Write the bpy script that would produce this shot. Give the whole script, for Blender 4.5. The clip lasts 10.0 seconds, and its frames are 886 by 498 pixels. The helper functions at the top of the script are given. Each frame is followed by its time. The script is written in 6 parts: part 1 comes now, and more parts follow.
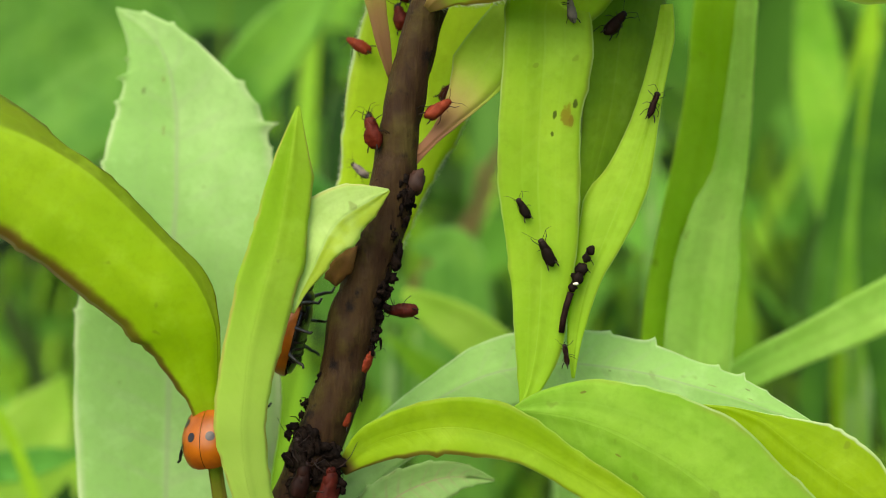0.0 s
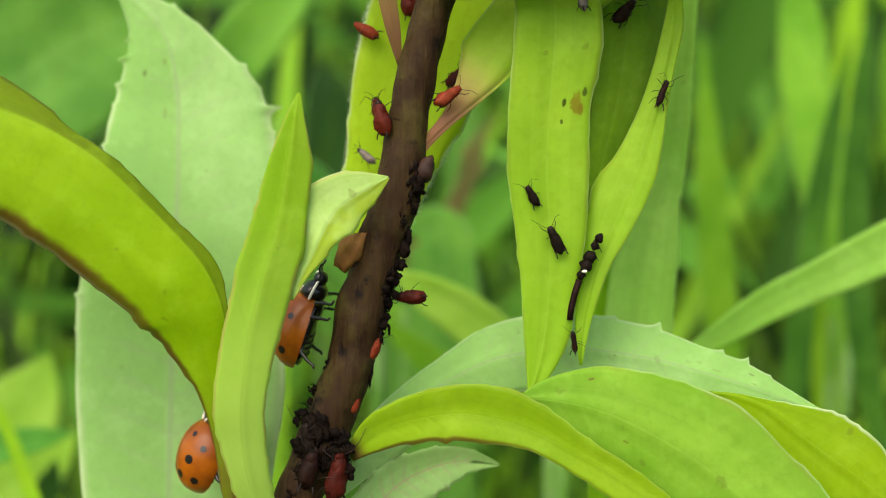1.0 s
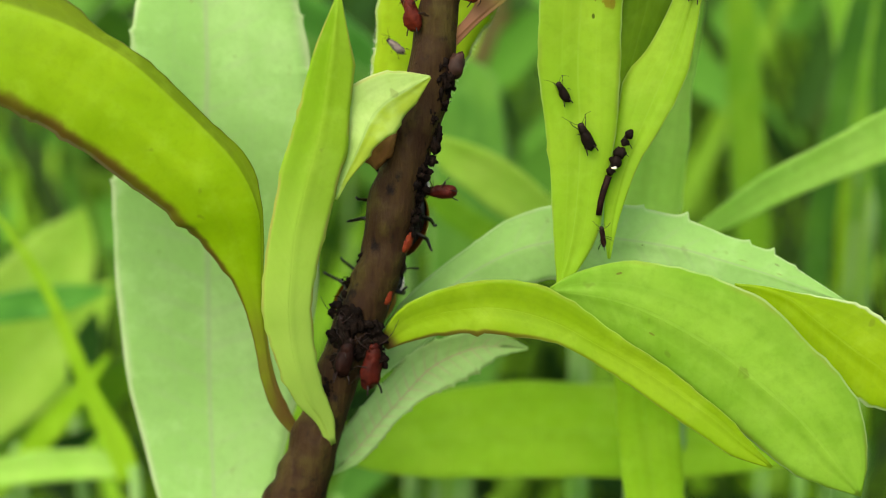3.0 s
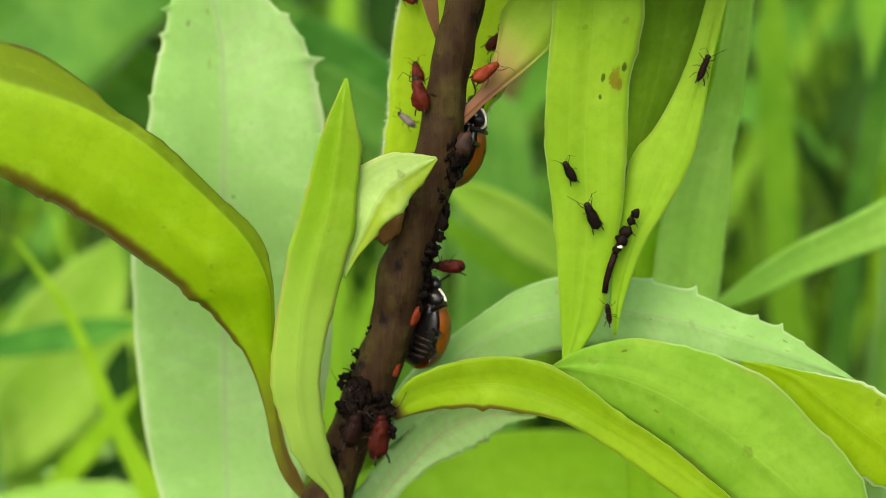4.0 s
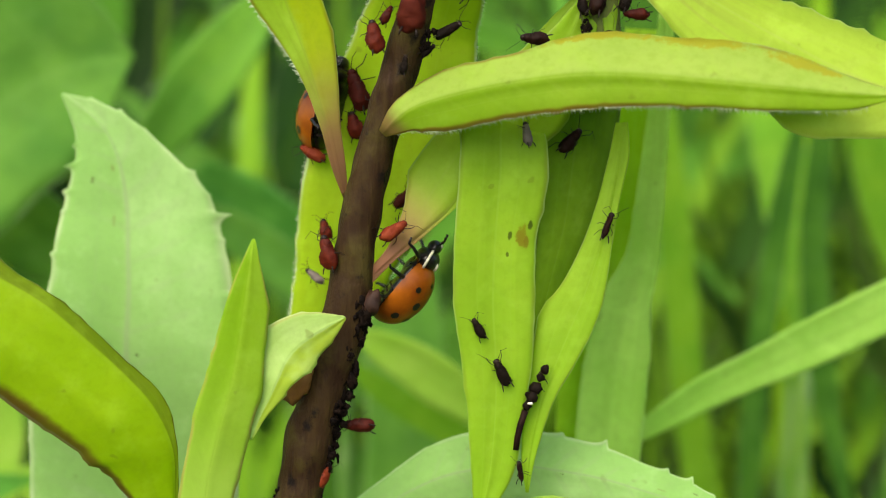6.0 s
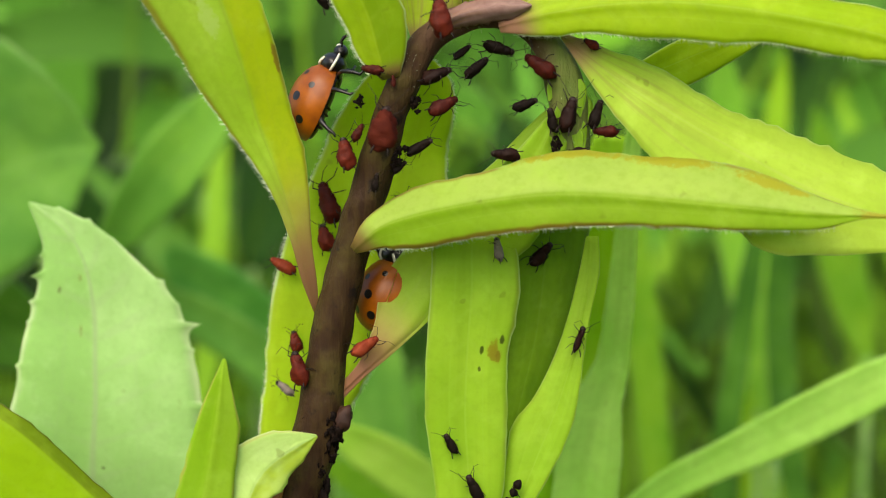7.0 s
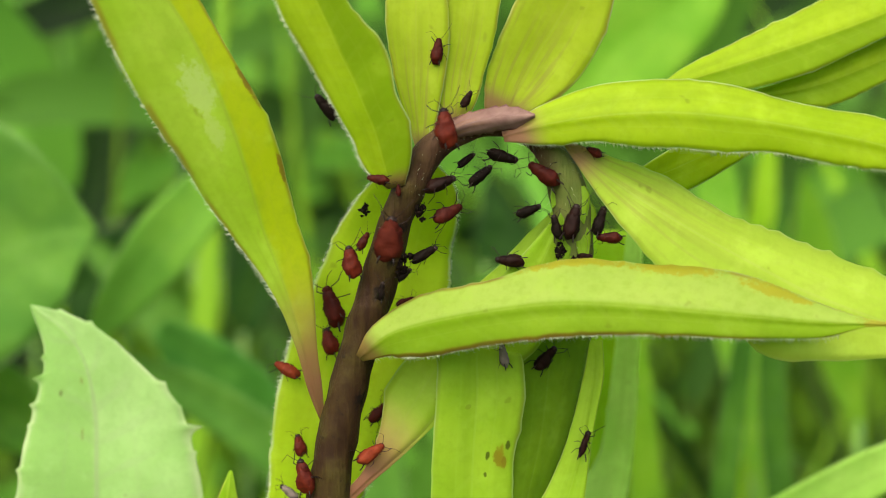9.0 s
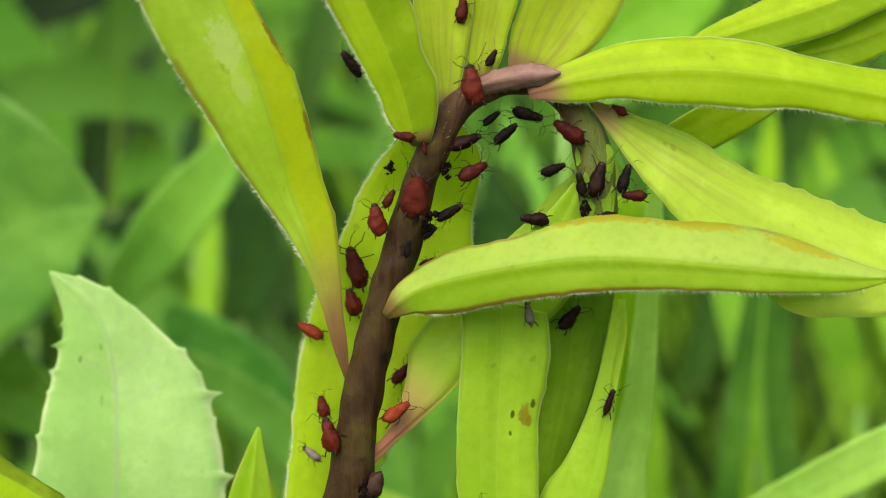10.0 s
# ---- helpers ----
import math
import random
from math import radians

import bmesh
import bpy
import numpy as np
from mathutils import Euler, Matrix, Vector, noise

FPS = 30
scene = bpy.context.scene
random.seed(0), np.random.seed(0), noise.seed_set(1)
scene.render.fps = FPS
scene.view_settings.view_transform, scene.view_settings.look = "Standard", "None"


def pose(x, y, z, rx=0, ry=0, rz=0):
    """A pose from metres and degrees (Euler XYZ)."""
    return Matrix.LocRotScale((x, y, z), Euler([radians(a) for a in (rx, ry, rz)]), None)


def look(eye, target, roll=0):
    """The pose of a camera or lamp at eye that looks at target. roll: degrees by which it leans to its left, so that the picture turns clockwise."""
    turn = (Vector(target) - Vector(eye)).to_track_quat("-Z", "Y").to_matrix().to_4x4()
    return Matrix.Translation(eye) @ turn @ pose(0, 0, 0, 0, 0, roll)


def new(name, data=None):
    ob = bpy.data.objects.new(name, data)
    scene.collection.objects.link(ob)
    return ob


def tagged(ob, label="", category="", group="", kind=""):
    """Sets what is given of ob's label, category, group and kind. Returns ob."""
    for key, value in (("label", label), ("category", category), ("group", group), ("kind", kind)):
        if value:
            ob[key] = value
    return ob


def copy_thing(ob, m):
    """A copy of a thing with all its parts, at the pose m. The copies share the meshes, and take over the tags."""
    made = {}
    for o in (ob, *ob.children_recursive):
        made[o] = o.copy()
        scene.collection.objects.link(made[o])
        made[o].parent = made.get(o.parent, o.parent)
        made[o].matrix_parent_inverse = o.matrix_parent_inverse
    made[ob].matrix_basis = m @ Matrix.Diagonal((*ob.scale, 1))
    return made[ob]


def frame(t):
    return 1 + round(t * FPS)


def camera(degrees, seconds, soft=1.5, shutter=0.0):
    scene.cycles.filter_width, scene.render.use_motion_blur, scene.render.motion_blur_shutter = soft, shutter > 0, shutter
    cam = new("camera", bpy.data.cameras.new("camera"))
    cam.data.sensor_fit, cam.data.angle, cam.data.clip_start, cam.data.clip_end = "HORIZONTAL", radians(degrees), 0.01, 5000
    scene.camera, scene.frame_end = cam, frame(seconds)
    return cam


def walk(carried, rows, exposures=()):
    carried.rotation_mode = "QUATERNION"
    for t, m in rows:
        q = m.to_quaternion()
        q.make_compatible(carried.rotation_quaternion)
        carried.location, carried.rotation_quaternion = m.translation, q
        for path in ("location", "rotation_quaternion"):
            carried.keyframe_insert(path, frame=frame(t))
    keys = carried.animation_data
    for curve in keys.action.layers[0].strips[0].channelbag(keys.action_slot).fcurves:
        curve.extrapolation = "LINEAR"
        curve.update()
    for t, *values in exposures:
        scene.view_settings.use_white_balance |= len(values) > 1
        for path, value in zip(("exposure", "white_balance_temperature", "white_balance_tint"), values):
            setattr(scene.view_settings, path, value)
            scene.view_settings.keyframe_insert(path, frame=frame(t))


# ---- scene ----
MM = 0.001

# ---- camera ----
cam = camera(40, 10.0, soft=1.0)
cam.data.dof.use_dof = True
cam.data.dof.focus_distance = 0.0785
cam.data.dof.aperture_fstop = 26.0
# seconds, eye, target (millimetres), roll
PATH = [
    (0, (-0.87, -79.64, -5.84), (-3.40, 0.00, -11.52), 0.12),
    (0.5, (-2.06, -80.44, -5.66), (-3.91, 0.00, -12.37), -0.03),
    (1, (-3.62, -79.73, -4.86), (-3.96, 0.00, -12.38), 0.46),
    (1.5, (-4.73, -80.13, -4.69), (-5.15, 0.00, -13.18), 0.63),
    (2, (-4.73, -80.55, -5.20), (-6.60, 0.00, -16.63), -0.16),
    (2.2, (-4.49, -80.66, -4.69), (-6.14, 0.00, -17.12), -0.03),
    (3.3, (-3.80, -79.45, 3.30), (-5.93, 0.00, -19.00), 0.25),
    (3.5, (-3.25, -79.35, 4.70), (-7.99, 0.00, -17.80), -0.12),
    (4, (-1.50, -79.13, 6.76), (-6.51, 0.00, -14.37), -0.06),
    (4.5, (-1.01, -79.09, 7.16), (-3.49, 0.00, -11.55), 0.35),
    (5, (-1.49, -79.09, 6.71), (-1.81, 0.00, -7.73), 0.38),
    (5.2, (-1.63, -79.22, 6.76), (-2.05, 0.00, -8.02), 0.16),
    (6.3, (-1.65, -78.19, 9.49), (-0.22, 0.00, -1.87), 0.25),
    (6.5, (-1.73, -78.10, 10.22), (-0.45, 0.00, -0.94), 0.33),
    (7, (-2.14, -77.83, 12.38), (1.30, 0.00, 3.83), 0.20),
    (7.5, (-2.35, -77.84, 14.48), (0.89, 0.00, 8.09), 0.16),
    (8, (-2.27, -77.75, 16.29), (0.86, 0.00, 10.61), 0.03),
    (8.5, (-2.51, -77.66, 17.05), (1.04, 0.00, 11.10), -0.25),
    (9, (-3.53, -77.68, 16.47), (0.97, 0.00, 10.70), -0.10),
    (9.5, (-4.95, -77.65, 15.12), (-0.10, 0.00, 9.27), -0.07),
    (10, (-5.95, -77.79, 13.52), (-0.66, 0.00, 8.02), -0.14),
]
EXPOSURE = 1.0
walk(cam, [(t, look(Vector(e) * MM, Vector(a) * MM, r)) for t, e, a, r in PATH],
     [(0.0, EXPOSURE, 7050, 8), (5.5, EXPOSURE, 7050, 8), (7.5, EXPOSURE + 0.06, 7150, 10), (10.0, EXPOSURE + 0.06, 7150, 10)])

# ---- daylight: bright overcast ----
world = bpy.data.worlds.new("overcast_sky")
scene.world = world
world.use_nodes = True
wn = world.node_tree.nodes
sky = wn.new("ShaderNodeTexSky")
sky.sky_type = "NISHITA"
sky.sun_disc = False
sky.sun_elevation, sky.sun_rotation = radians(55), radians(205)
sky.air_density, sky.dust_density = 1.0, 4.0
wn["Background"].inputs["Strength"].default_value = 0.15
world.node_tree.links.new(sky.outputs[0], wn["Background"].inputs["Color"])
sun = new("sun", bpy.data.lights.new("sun", "SUN"))
sun.data.energy, sun.data.angle, sun.data.color = 1.5, radians(60), (1.0, 0.96, 0.87)
sun.matrix_world = look((-0.45, -1.2, 1.15), (0, 0, 0))


# ---- materials ----
def shader(name):
    m = bpy.data.materials.new(name)
    m.use_nodes = True
    return m, m.node_tree.nodes, m.node_tree.links, m.node_tree.nodes["Principled BSDF"]


class Net:
    """Short-hand for building node trees."""

    def __init__(self, nodes, links):
        self.nodes, self.links = nodes, links

    def put(self, socket, value):
        if isinstance(value, bpy.types.NodeSocket):
            self.links.new(value, socket)
        elif isinstance(value, tuple) and len(value) == 3 and socket.type == "RGBA":
            socket.default_value = (*value, 1)
        else:
            socket.default_value = value

    def math(self, op, a, b=0.0, c=0.0):
        n = self.nodes.new("ShaderNodeMath")
        n.operation = op
        for s, v in zip(n.inputs, (a, b, c)):
            self.put(s, v)
        return n.outputs[0]

    def mix(self, fac, a, b):
        n = self.nodes.new("ShaderNodeMix")
        n.data_type = "RGBA"
        self.put(n.inputs[0], fac)
        self.put(n.inputs[6], a)
        self.put(n.inputs[7], b)
        return n.outputs[2]

    def step(self, v, lo, hi):
        n = self.nodes.new("ShaderNodeMapRange")
        n.interpolation_type = "SMOOTHSTEP"
        for s, x in zip(n.inputs, (v, lo, hi, 0.0, 1.0)):
            self.put(s, x)
        return n.outputs[0]

    def noise(self, vec, scale, detail=3.0, rough=0.55):
        n = self.nodes.new("ShaderNodeTexNoise")
        self.put(n.inputs["Vector"], vec)
        n.inputs["Scale"].default_value, n.inputs["Detail"].default_value = scale, detail
        n.inputs["Roughness"].default_value = rough
        return n.outputs["Fac"]

    def coord(self, kind="Object"):
        return self.nodes.new("ShaderNodeTexCoord").outputs[kind]

    def bump(self, height, dist, strength=1.0):
        n = self.nodes.new("ShaderNodeBump")
        n.inputs["Strength"].default_value, n.inputs["Distance"].default_value = strength, dist
        self.put(n.inputs["Height"], height)
        return n.outputs[0]


def leaf_material(name, c1, c2, vein, through_col, translucent=0.4, rough=0.42, veins=26.0, edge=0.0,
                  edge_col=(0.10, 0.045, 0.012), base_col=None, base_len=0.13, random_tone=0.0, spots=0.35, rim=0.35, banding=0.4, blots_and_glints=(), half_col=None, half=0, rim_at=0.958,
                  brown_side=0, brown_len=0.5, streaks=0.0, rib=0.3):
    m, nodes, links, bsdf = shader(name)
    n = Net(nodes, links)
    uv = nodes.new("ShaderNodeSeparateXYZ")
    links.new(n.coord("UV"), uv.inputs[0])
    u, v = uv.outputs[0], uv.outputs[1]
    a = n.math("ABSOLUTE", n.math("MULTIPLY_ADD", u, 2.0, -1.0))
    ob = n.coord("Object")
    big = n.noise(ob, 130.0, 3.0)
    fine = n.noise(ob, 1500.0, 4.0, 0.65)
    mottle = n.noise(ob, 430.0, 3.0, 0.6)
    col = c1 if random_tone else n.mix(n.step(big, 0.35, 0.68), c1, c2)
    # soft bands along the blade
    strip = nodes.new("ShaderNodeCombineXYZ")
    n.put(strip.inputs[0], n.math("MULTIPLY", u, 3.4))
    n.put(strip.inputs[1], n.math("MULTIPLY", v, 0.9))
    n.put(strip.inputs[2], n.math("MULTIPLY", big, 0.25))
    band = n.noise(strip.outputs[0], 1.6, 2.0, 0.5)
    col = n.mix(n.math("MULTIPLY", n.step(band, 0.38, 0.66), banding), col, tuple(x * 0.74 for x in c1))
    # One half of a folded blade toned apart, partly as painted fold shade.
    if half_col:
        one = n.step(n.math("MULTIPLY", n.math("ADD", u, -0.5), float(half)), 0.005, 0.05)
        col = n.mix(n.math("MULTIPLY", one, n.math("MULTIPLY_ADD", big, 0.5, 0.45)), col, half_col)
    # cloudy paler and duller patches
    col = n.mix(n.math("MULTIPLY", n.step(mottle, 0.50, 0.72), 0.30 if not random_tone else 0.0), col, tuple(min(1.0, x * 1.25 + 0.03) for x in c2))
    col = n.mix(n.math("MULTIPLY", n.step(mottle, 0.46, 0.28), 0.28 if not random_tone else 0.0), col, tuple(x * 0.72 for x in c1))
    # side veins slope towards the tip
    wave = n.math("SINE", n.math("ADD", n.math("MULTIPLY", v, veins * 6.283), n.math("MULTIPLY", a, -7.0)))
    wave = n.math("ADD", wave, n.math("MULTIPLY_ADD", big, 1.6, -0.5))
    side = n.math("MULTIPLY", n.step(wave, 0.86, 1.35), n.step(a, 1.0, 0.3))
    mid = n.step(a, 0.045, 0.012)
    long_rib = n.math("MULTIPLY", n.step(n.math("ABSOLUTE", n.math("ADD", a, -0.42)), 0.035, 0.005), 0.5)
    col = n.mix(n.math("MULTIPLY", n.math("MAXIMUM", n.math("MULTIPLY", mid, rib), n.math("MAXIMUM", n.math("MULTIPLY", side, rib * 0.35), n.math("MULTIPLY", long_rib, 0.25))), 0.8), col, vein)
    col = n.mix(n.math("MULTIPLY", n.step(fine, 0.42, 0.75), 0.28), col, tuple(x * 0.62 for x in c1))
    speck = n.math("MULTIPLY", n.step(n.noise(ob, 620.0, 2.0), 0.70, 0.76), spots)
    col = n.mix(speck, col, (0.09, 0.06, 0.015))
    if base_col:
        col = n.mix(n.math("MULTIPLY", n.step(v, base_len, base_len * 0.3), n.step(big, 0.1, 0.45)), col, base_col)
    if edge:
        worn = n.math("MULTIPLY", n.step(a, 0.88, 0.95), n.step(n.noise(ob, 260.0, 3.0), 0.40, 0.56))
        col = n.mix(n.math("MULTIPLY", worn, edge), col, edge_col)
    if brown_side:
        # a browned band along one margin, fading towards the tip
        out = n.math("MULTIPLY_ADD", u, 2.0 * brown_side, -1.0 * brown_side)
        ragged = n.math("MULTIPLY_ADD", n.noise(ob, 420.0, 4.0, 0.7), 0.5, -0.25)
        band_w = n.step(n.math("ADD", out, n.math("MULTIPLY", ragged, 0.35)), 0.82, 0.93)
        fade = n.step(n.math("ADD", v, ragged), brown_len, brown_len * 0.5)
        col = n.mix(n.math("MULTIPLY", n.math("MULTIPLY", band_w, fade), 0.85), col, edge_col)
    if streaks:
        lane = nodes.new("ShaderNodeCombineXYZ")
        n.put(lane.inputs[0], n.math("MULTIPLY", u, 9.0))
        n.put(lane.inputs[1], n.math("MULTIPLY", v, 1.4))
        line_ = n.step(n.noise(lane.outputs[0], 1.3, 3.0, 0.6), 0.46, 0.62)
        col = n.mix(n.math("MULTIPLY", n.math("MULTIPLY", line_, n.step(v, 0.62, 0.1)), streaks), col, (0.24, 0.13, 0.06))
    if rim:
        pale = n.math("MULTIPLY", n.step(a, rim_at, rim_at + (0.985 - rim_at) * 0.8), n.math("MULTIPLY_ADD", n.step(n.noise(ob, 190.0, 3.0), 0.35, 0.6), 0.8, 0.2))
        col = n.mix(n.math("MULTIPLY", pale, rim), col, (0.52, 0.66, 0.34))
    # Stained spots, and on the long lance leaf a painted highlight.
    for bu, bv, ru, rv, ink in blots_and_glints:
        du = n.math("POWER", n.math("MULTIPLY", n.math("ADD", u, -bu), 1 / ru), 2.0)
        dv = n.math("POWER", n.math("MULTIPLY", n.math("ADD", v, -bv), 1 / rv), 2.0)
        near = n.math("ADD", n.math("ADD", du, dv), n.math("MULTIPLY_ADD", n.noise(ob, 2000.0, 4.0, 0.7), 3.4, -1.7))
        col = n.mix(n.math("MULTIPLY", n.step(near, 1.1, 0.35), 0.85), col, ink)
    # Each blade takes a random tone; the darkest stand in for shaded gaps.
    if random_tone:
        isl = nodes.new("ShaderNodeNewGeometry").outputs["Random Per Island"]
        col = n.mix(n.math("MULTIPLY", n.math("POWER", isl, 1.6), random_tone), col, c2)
    h = n.math("ADD", n.math("MULTIPLY", n.math("MAXIMUM", n.math("MULTIPLY", side, 0.2), n.math("MULTIPLY", mid, 0.3)), -0.6), n.math("MULTIPLY", fine, 0.35))
    h = n.math("ADD", h, n.math("MULTIPLY", n.noise(ob, 330.0, 2.0), 2.2))
    nor = n.bump(h, 0.00012, 0.5)
    n.put(bsdf.inputs["Base Color"], col)
    n.put(bsdf.inputs["Roughness"], n.math("MULTIPLY_ADD", fine, 0.25, rough - 0.1))
    bsdf.inputs["Specular IOR Level"].default_value = 0.12
    n.put(bsdf.inputs["Normal"], nor)
    tr = nodes.new("ShaderNodeBsdfTranslucent")
    n.put(tr.inputs["Color"], n.mix(0.2 if random_tone else 0.55, col, through_col))
    mixer = nodes.new("ShaderNodeMixShader")
    mixer.inputs[0].default_value = translucent
    links.new(bsdf.outputs[0], mixer.inputs[1])
    links.new(tr.outputs[0], mixer.inputs[2])
    links.new(mixer.outputs[0], nodes["Material Output"].inputs[0])
    return m


def body_material(name, c1, c2, rough=0.3, scale=900.0, metal=0.0, coat=0.0, spec=0.5, bump=0.00004, glow_through=0.0):
    m, nodes, links, bsdf = shader(name)
    n = Net(nodes, links)
    ob = n.coord("Object")
    f = n.noise(ob, scale, 4.0, 0.6)
    n.put(bsdf.inputs["Base Color"], n.mix(n.step(f, 0.3, 0.7), c1, c2))
    n.put(bsdf.inputs["Roughness"], n.math("MULTIPLY_ADD", f, 0.2, rough - 0.1))
    bsdf.inputs["Metallic"].default_value = metal
    bsdf.inputs["Coat Weight"].default_value = coat
    bsdf.inputs["Specular IOR Level"].default_value = spec
    n.put(bsdf.inputs["Normal"], n.bump(n.noise(ob, scale * 3, 3.0), bump, 0.7))
    return m


LEAF_PALE = leaf_material("pale_leaf_underside", (0.28, 0.51, 0.145), (0.35, 0.57, 0.20), (0.30, 0.38, 0.20), (0.35, 0.62, 0.14), 0.38, 0.5, 22, spots=0.25, banding=0.12, rim=0.9, rib=0.8, edge=0.25, edge_col=(0.6, 0.7, 0.42), half_col=(0.245, 0.475, 0.115), half=-1,
                          blots_and_glints=((0.22, 0.86, 0.02, 0.006, (0.10, 0.09, 0.03)), (0.40, 0.80, 0.012, 0.01, (0.2, 0.22, 0.06)), (0.42, 0.87, 0.015, 0.006, (0.2, 0.24, 0.06)), (0.55, 0.62, 0.01, 0.003, (0.06, 0.05, 0.02))), rim_at=0.935)
LEAF_PALE_PINK = leaf_material("pale_leaf_pink_rib", (0.33, 0.56, 0.17), (0.40, 0.62, 0.24), (0.50, 0.30, 0.24), (0.44, 0.70, 0.18), 0.42, 0.5, 20, edge=0.5, rib=1.3)
# Olive right half: its own tinge, painted darker as the side turned from light.
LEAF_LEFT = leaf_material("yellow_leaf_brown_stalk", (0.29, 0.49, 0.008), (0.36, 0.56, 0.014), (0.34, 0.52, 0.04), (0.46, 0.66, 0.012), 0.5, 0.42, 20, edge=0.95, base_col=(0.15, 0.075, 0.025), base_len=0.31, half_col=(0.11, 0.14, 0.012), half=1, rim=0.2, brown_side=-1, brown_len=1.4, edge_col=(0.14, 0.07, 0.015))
# The two pale patches paint a highlight; the brown ones are stained spots.
LEAF_UP = leaf_material("lime_leaf_mauve_stalk", (0.33, 0.55, 0.026), (0.42, 0.62, 0.06), (0.30, 0.30, 0.05), (0.50, 0.70, 0.03), 0.5, 0.42, 16, edge=0.6, edge_col=(0.30, 0.18, 0.03), base_col=(0.27, 0.12, 0.07), base_len=0.3, half_col=(0.47, 0.55, 0.006), half=1,
                        blots_and_glints=((0.38, 0.62, 0.12, 0.05, (0.48, 0.64, 0.18)), (0.36, 0.54, 0.07, 0.04, (0.46, 0.62, 0.14)), (0.97, 0.60, 0.05, 0.04, (0.22, 0.10, 0.02)), (0.96, 0.45, 0.04, 0.03, (0.24, 0.12, 0.02))))
LEAF_ARCH = leaf_material("arching_leaf", (0.225, 0.396, 0.009), (0.288, 0.459, 0.0162), (0.30, 0.46, 0.03), (0.38, 0.60, 0.015), 0.45, 0.42, 20, edge=0.2, base_col=(0.14, 0.07, 0.025), base_len=0.05, brown_side=1, brown_len=0.62, edge_col=(0.17, 0.085, 0.02), rim=0.15)
LEAF_ARCHFACE = leaf_material("arching_leaf_face", (0.184, 0.396, 0.023), (0.267, 0.488, 0.046), (0.32, 0.54, 0.08), (0.36, 0.60, 0.03), 0.45, 0.45, 14, edge=0.25, edge_col=(0.30, 0.24, 0.06), rim=0.5, blots_and_glints=((0.16, 0.17, 0.02, 0.008, (0.12, 0.06, 0.015)), (0.72, 0.30, 0.015, 0.01, (0.16, 0.10, 0.02))))
LEAF_THIRD = leaf_material("sharp_lime_leaf", (0.221, 0.385, 0.00492), (0.279, 0.443, 0.0082), (0.36, 0.54, 0.04), (0.42, 0.62, 0.01), 0.48, 0.42, 14, edge=0.3, edge_col=(0.26, 0.18, 0.03), rim=1.0, rim_at=0.9)
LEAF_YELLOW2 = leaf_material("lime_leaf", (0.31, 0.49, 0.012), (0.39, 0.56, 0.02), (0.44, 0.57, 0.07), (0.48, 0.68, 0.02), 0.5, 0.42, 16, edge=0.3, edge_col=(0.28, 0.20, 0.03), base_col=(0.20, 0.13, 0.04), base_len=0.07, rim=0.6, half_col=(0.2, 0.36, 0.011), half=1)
LEAF_STREAK = leaf_material("lime_leaf_mauve_streaks", (0.33, 0.47, 0.015), (0.42, 0.56, 0.03), (0.40, 0.44, 0.07), (0.48, 0.66, 0.02), 0.5, 0.45, 10, edge=0.4, edge_col=(0.30, 0.18, 0.04), base_col=(0.26, 0.15, 0.07), base_len=0.12, rim=0.6, streaks=0.5)
LEAF_SPREAD = leaf_material("spreading_lime_leaf", (0.31, 0.49, 0.012), (0.39, 0.56, 0.02), (0.46, 0.60, 0.10), (0.48, 0.68, 0.02), 0.5, 0.42, 16, edge=0.2, base_col=(0.34, 0.17, 0.11), base_len=0.10, rim=0.8)
LEAF_PALEYEL = leaf_material("pale_lime_leaf", (0.40, 0.58, 0.055), (0.48, 0.65, 0.085), (0.48, 0.52, 0.16), (0.56, 0.74, 0.06), 0.5, 0.45, 8, base_col=(0.36, 0.20, 0.11), base_len=0.13, streaks=0.35)
LEAF_HANG = leaf_material("drooping_leaf", (0.28, 0.50, 0.025), (0.36, 0.57, 0.04), (0.40, 0.60, 0.09), (0.46, 0.68, 0.03), 0.5, 0.42, 18, edge=0.3, edge_col=(0.2, 0.2, 0.05),
                          blots_and_glints=((0.19, 0.475, 0.07, 0.024, (0.24, 0.17, 0.012)), (0.12, 0.485, 0.035, 0.012, (0.20, 0.12, 0.01)), (0.10, 0.455, 0.03, 0.010, (0.02, 0.012, 0.006)), (0.33, 0.475, 0.03, 0.009, (0.02, 0.012, 0.006)), (0.34, 0.51, 0.022, 0.006, (0.02, 0.012, 0.006))))
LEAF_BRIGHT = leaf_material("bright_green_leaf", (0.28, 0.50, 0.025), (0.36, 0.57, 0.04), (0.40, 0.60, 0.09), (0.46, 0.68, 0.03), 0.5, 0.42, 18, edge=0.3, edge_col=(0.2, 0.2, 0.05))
# Olive of the tip scales; also paints the shade in the drooping trough.
LEAF_OLIVE_SHADE = leaf_material("olive_and_shade_leaf", (0.15, 0.30, 0.012), (0.22, 0.38, 0.02), (0.26, 0.40, 0.05), (0.26, 0.44, 0.02), 0.3, 0.4, 12, edge=0.3)
LEAF_PINKBASE = leaf_material("leaf_on_pink_petiole", (0.30, 0.50, 0.03), (0.38, 0.56, 0.05), (0.42, 0.46, 0.14), (0.46, 0.66, 0.04), 0.5, 0.42, 14, base_col=(0.34, 0.15, 0.09), base_len=0.36)
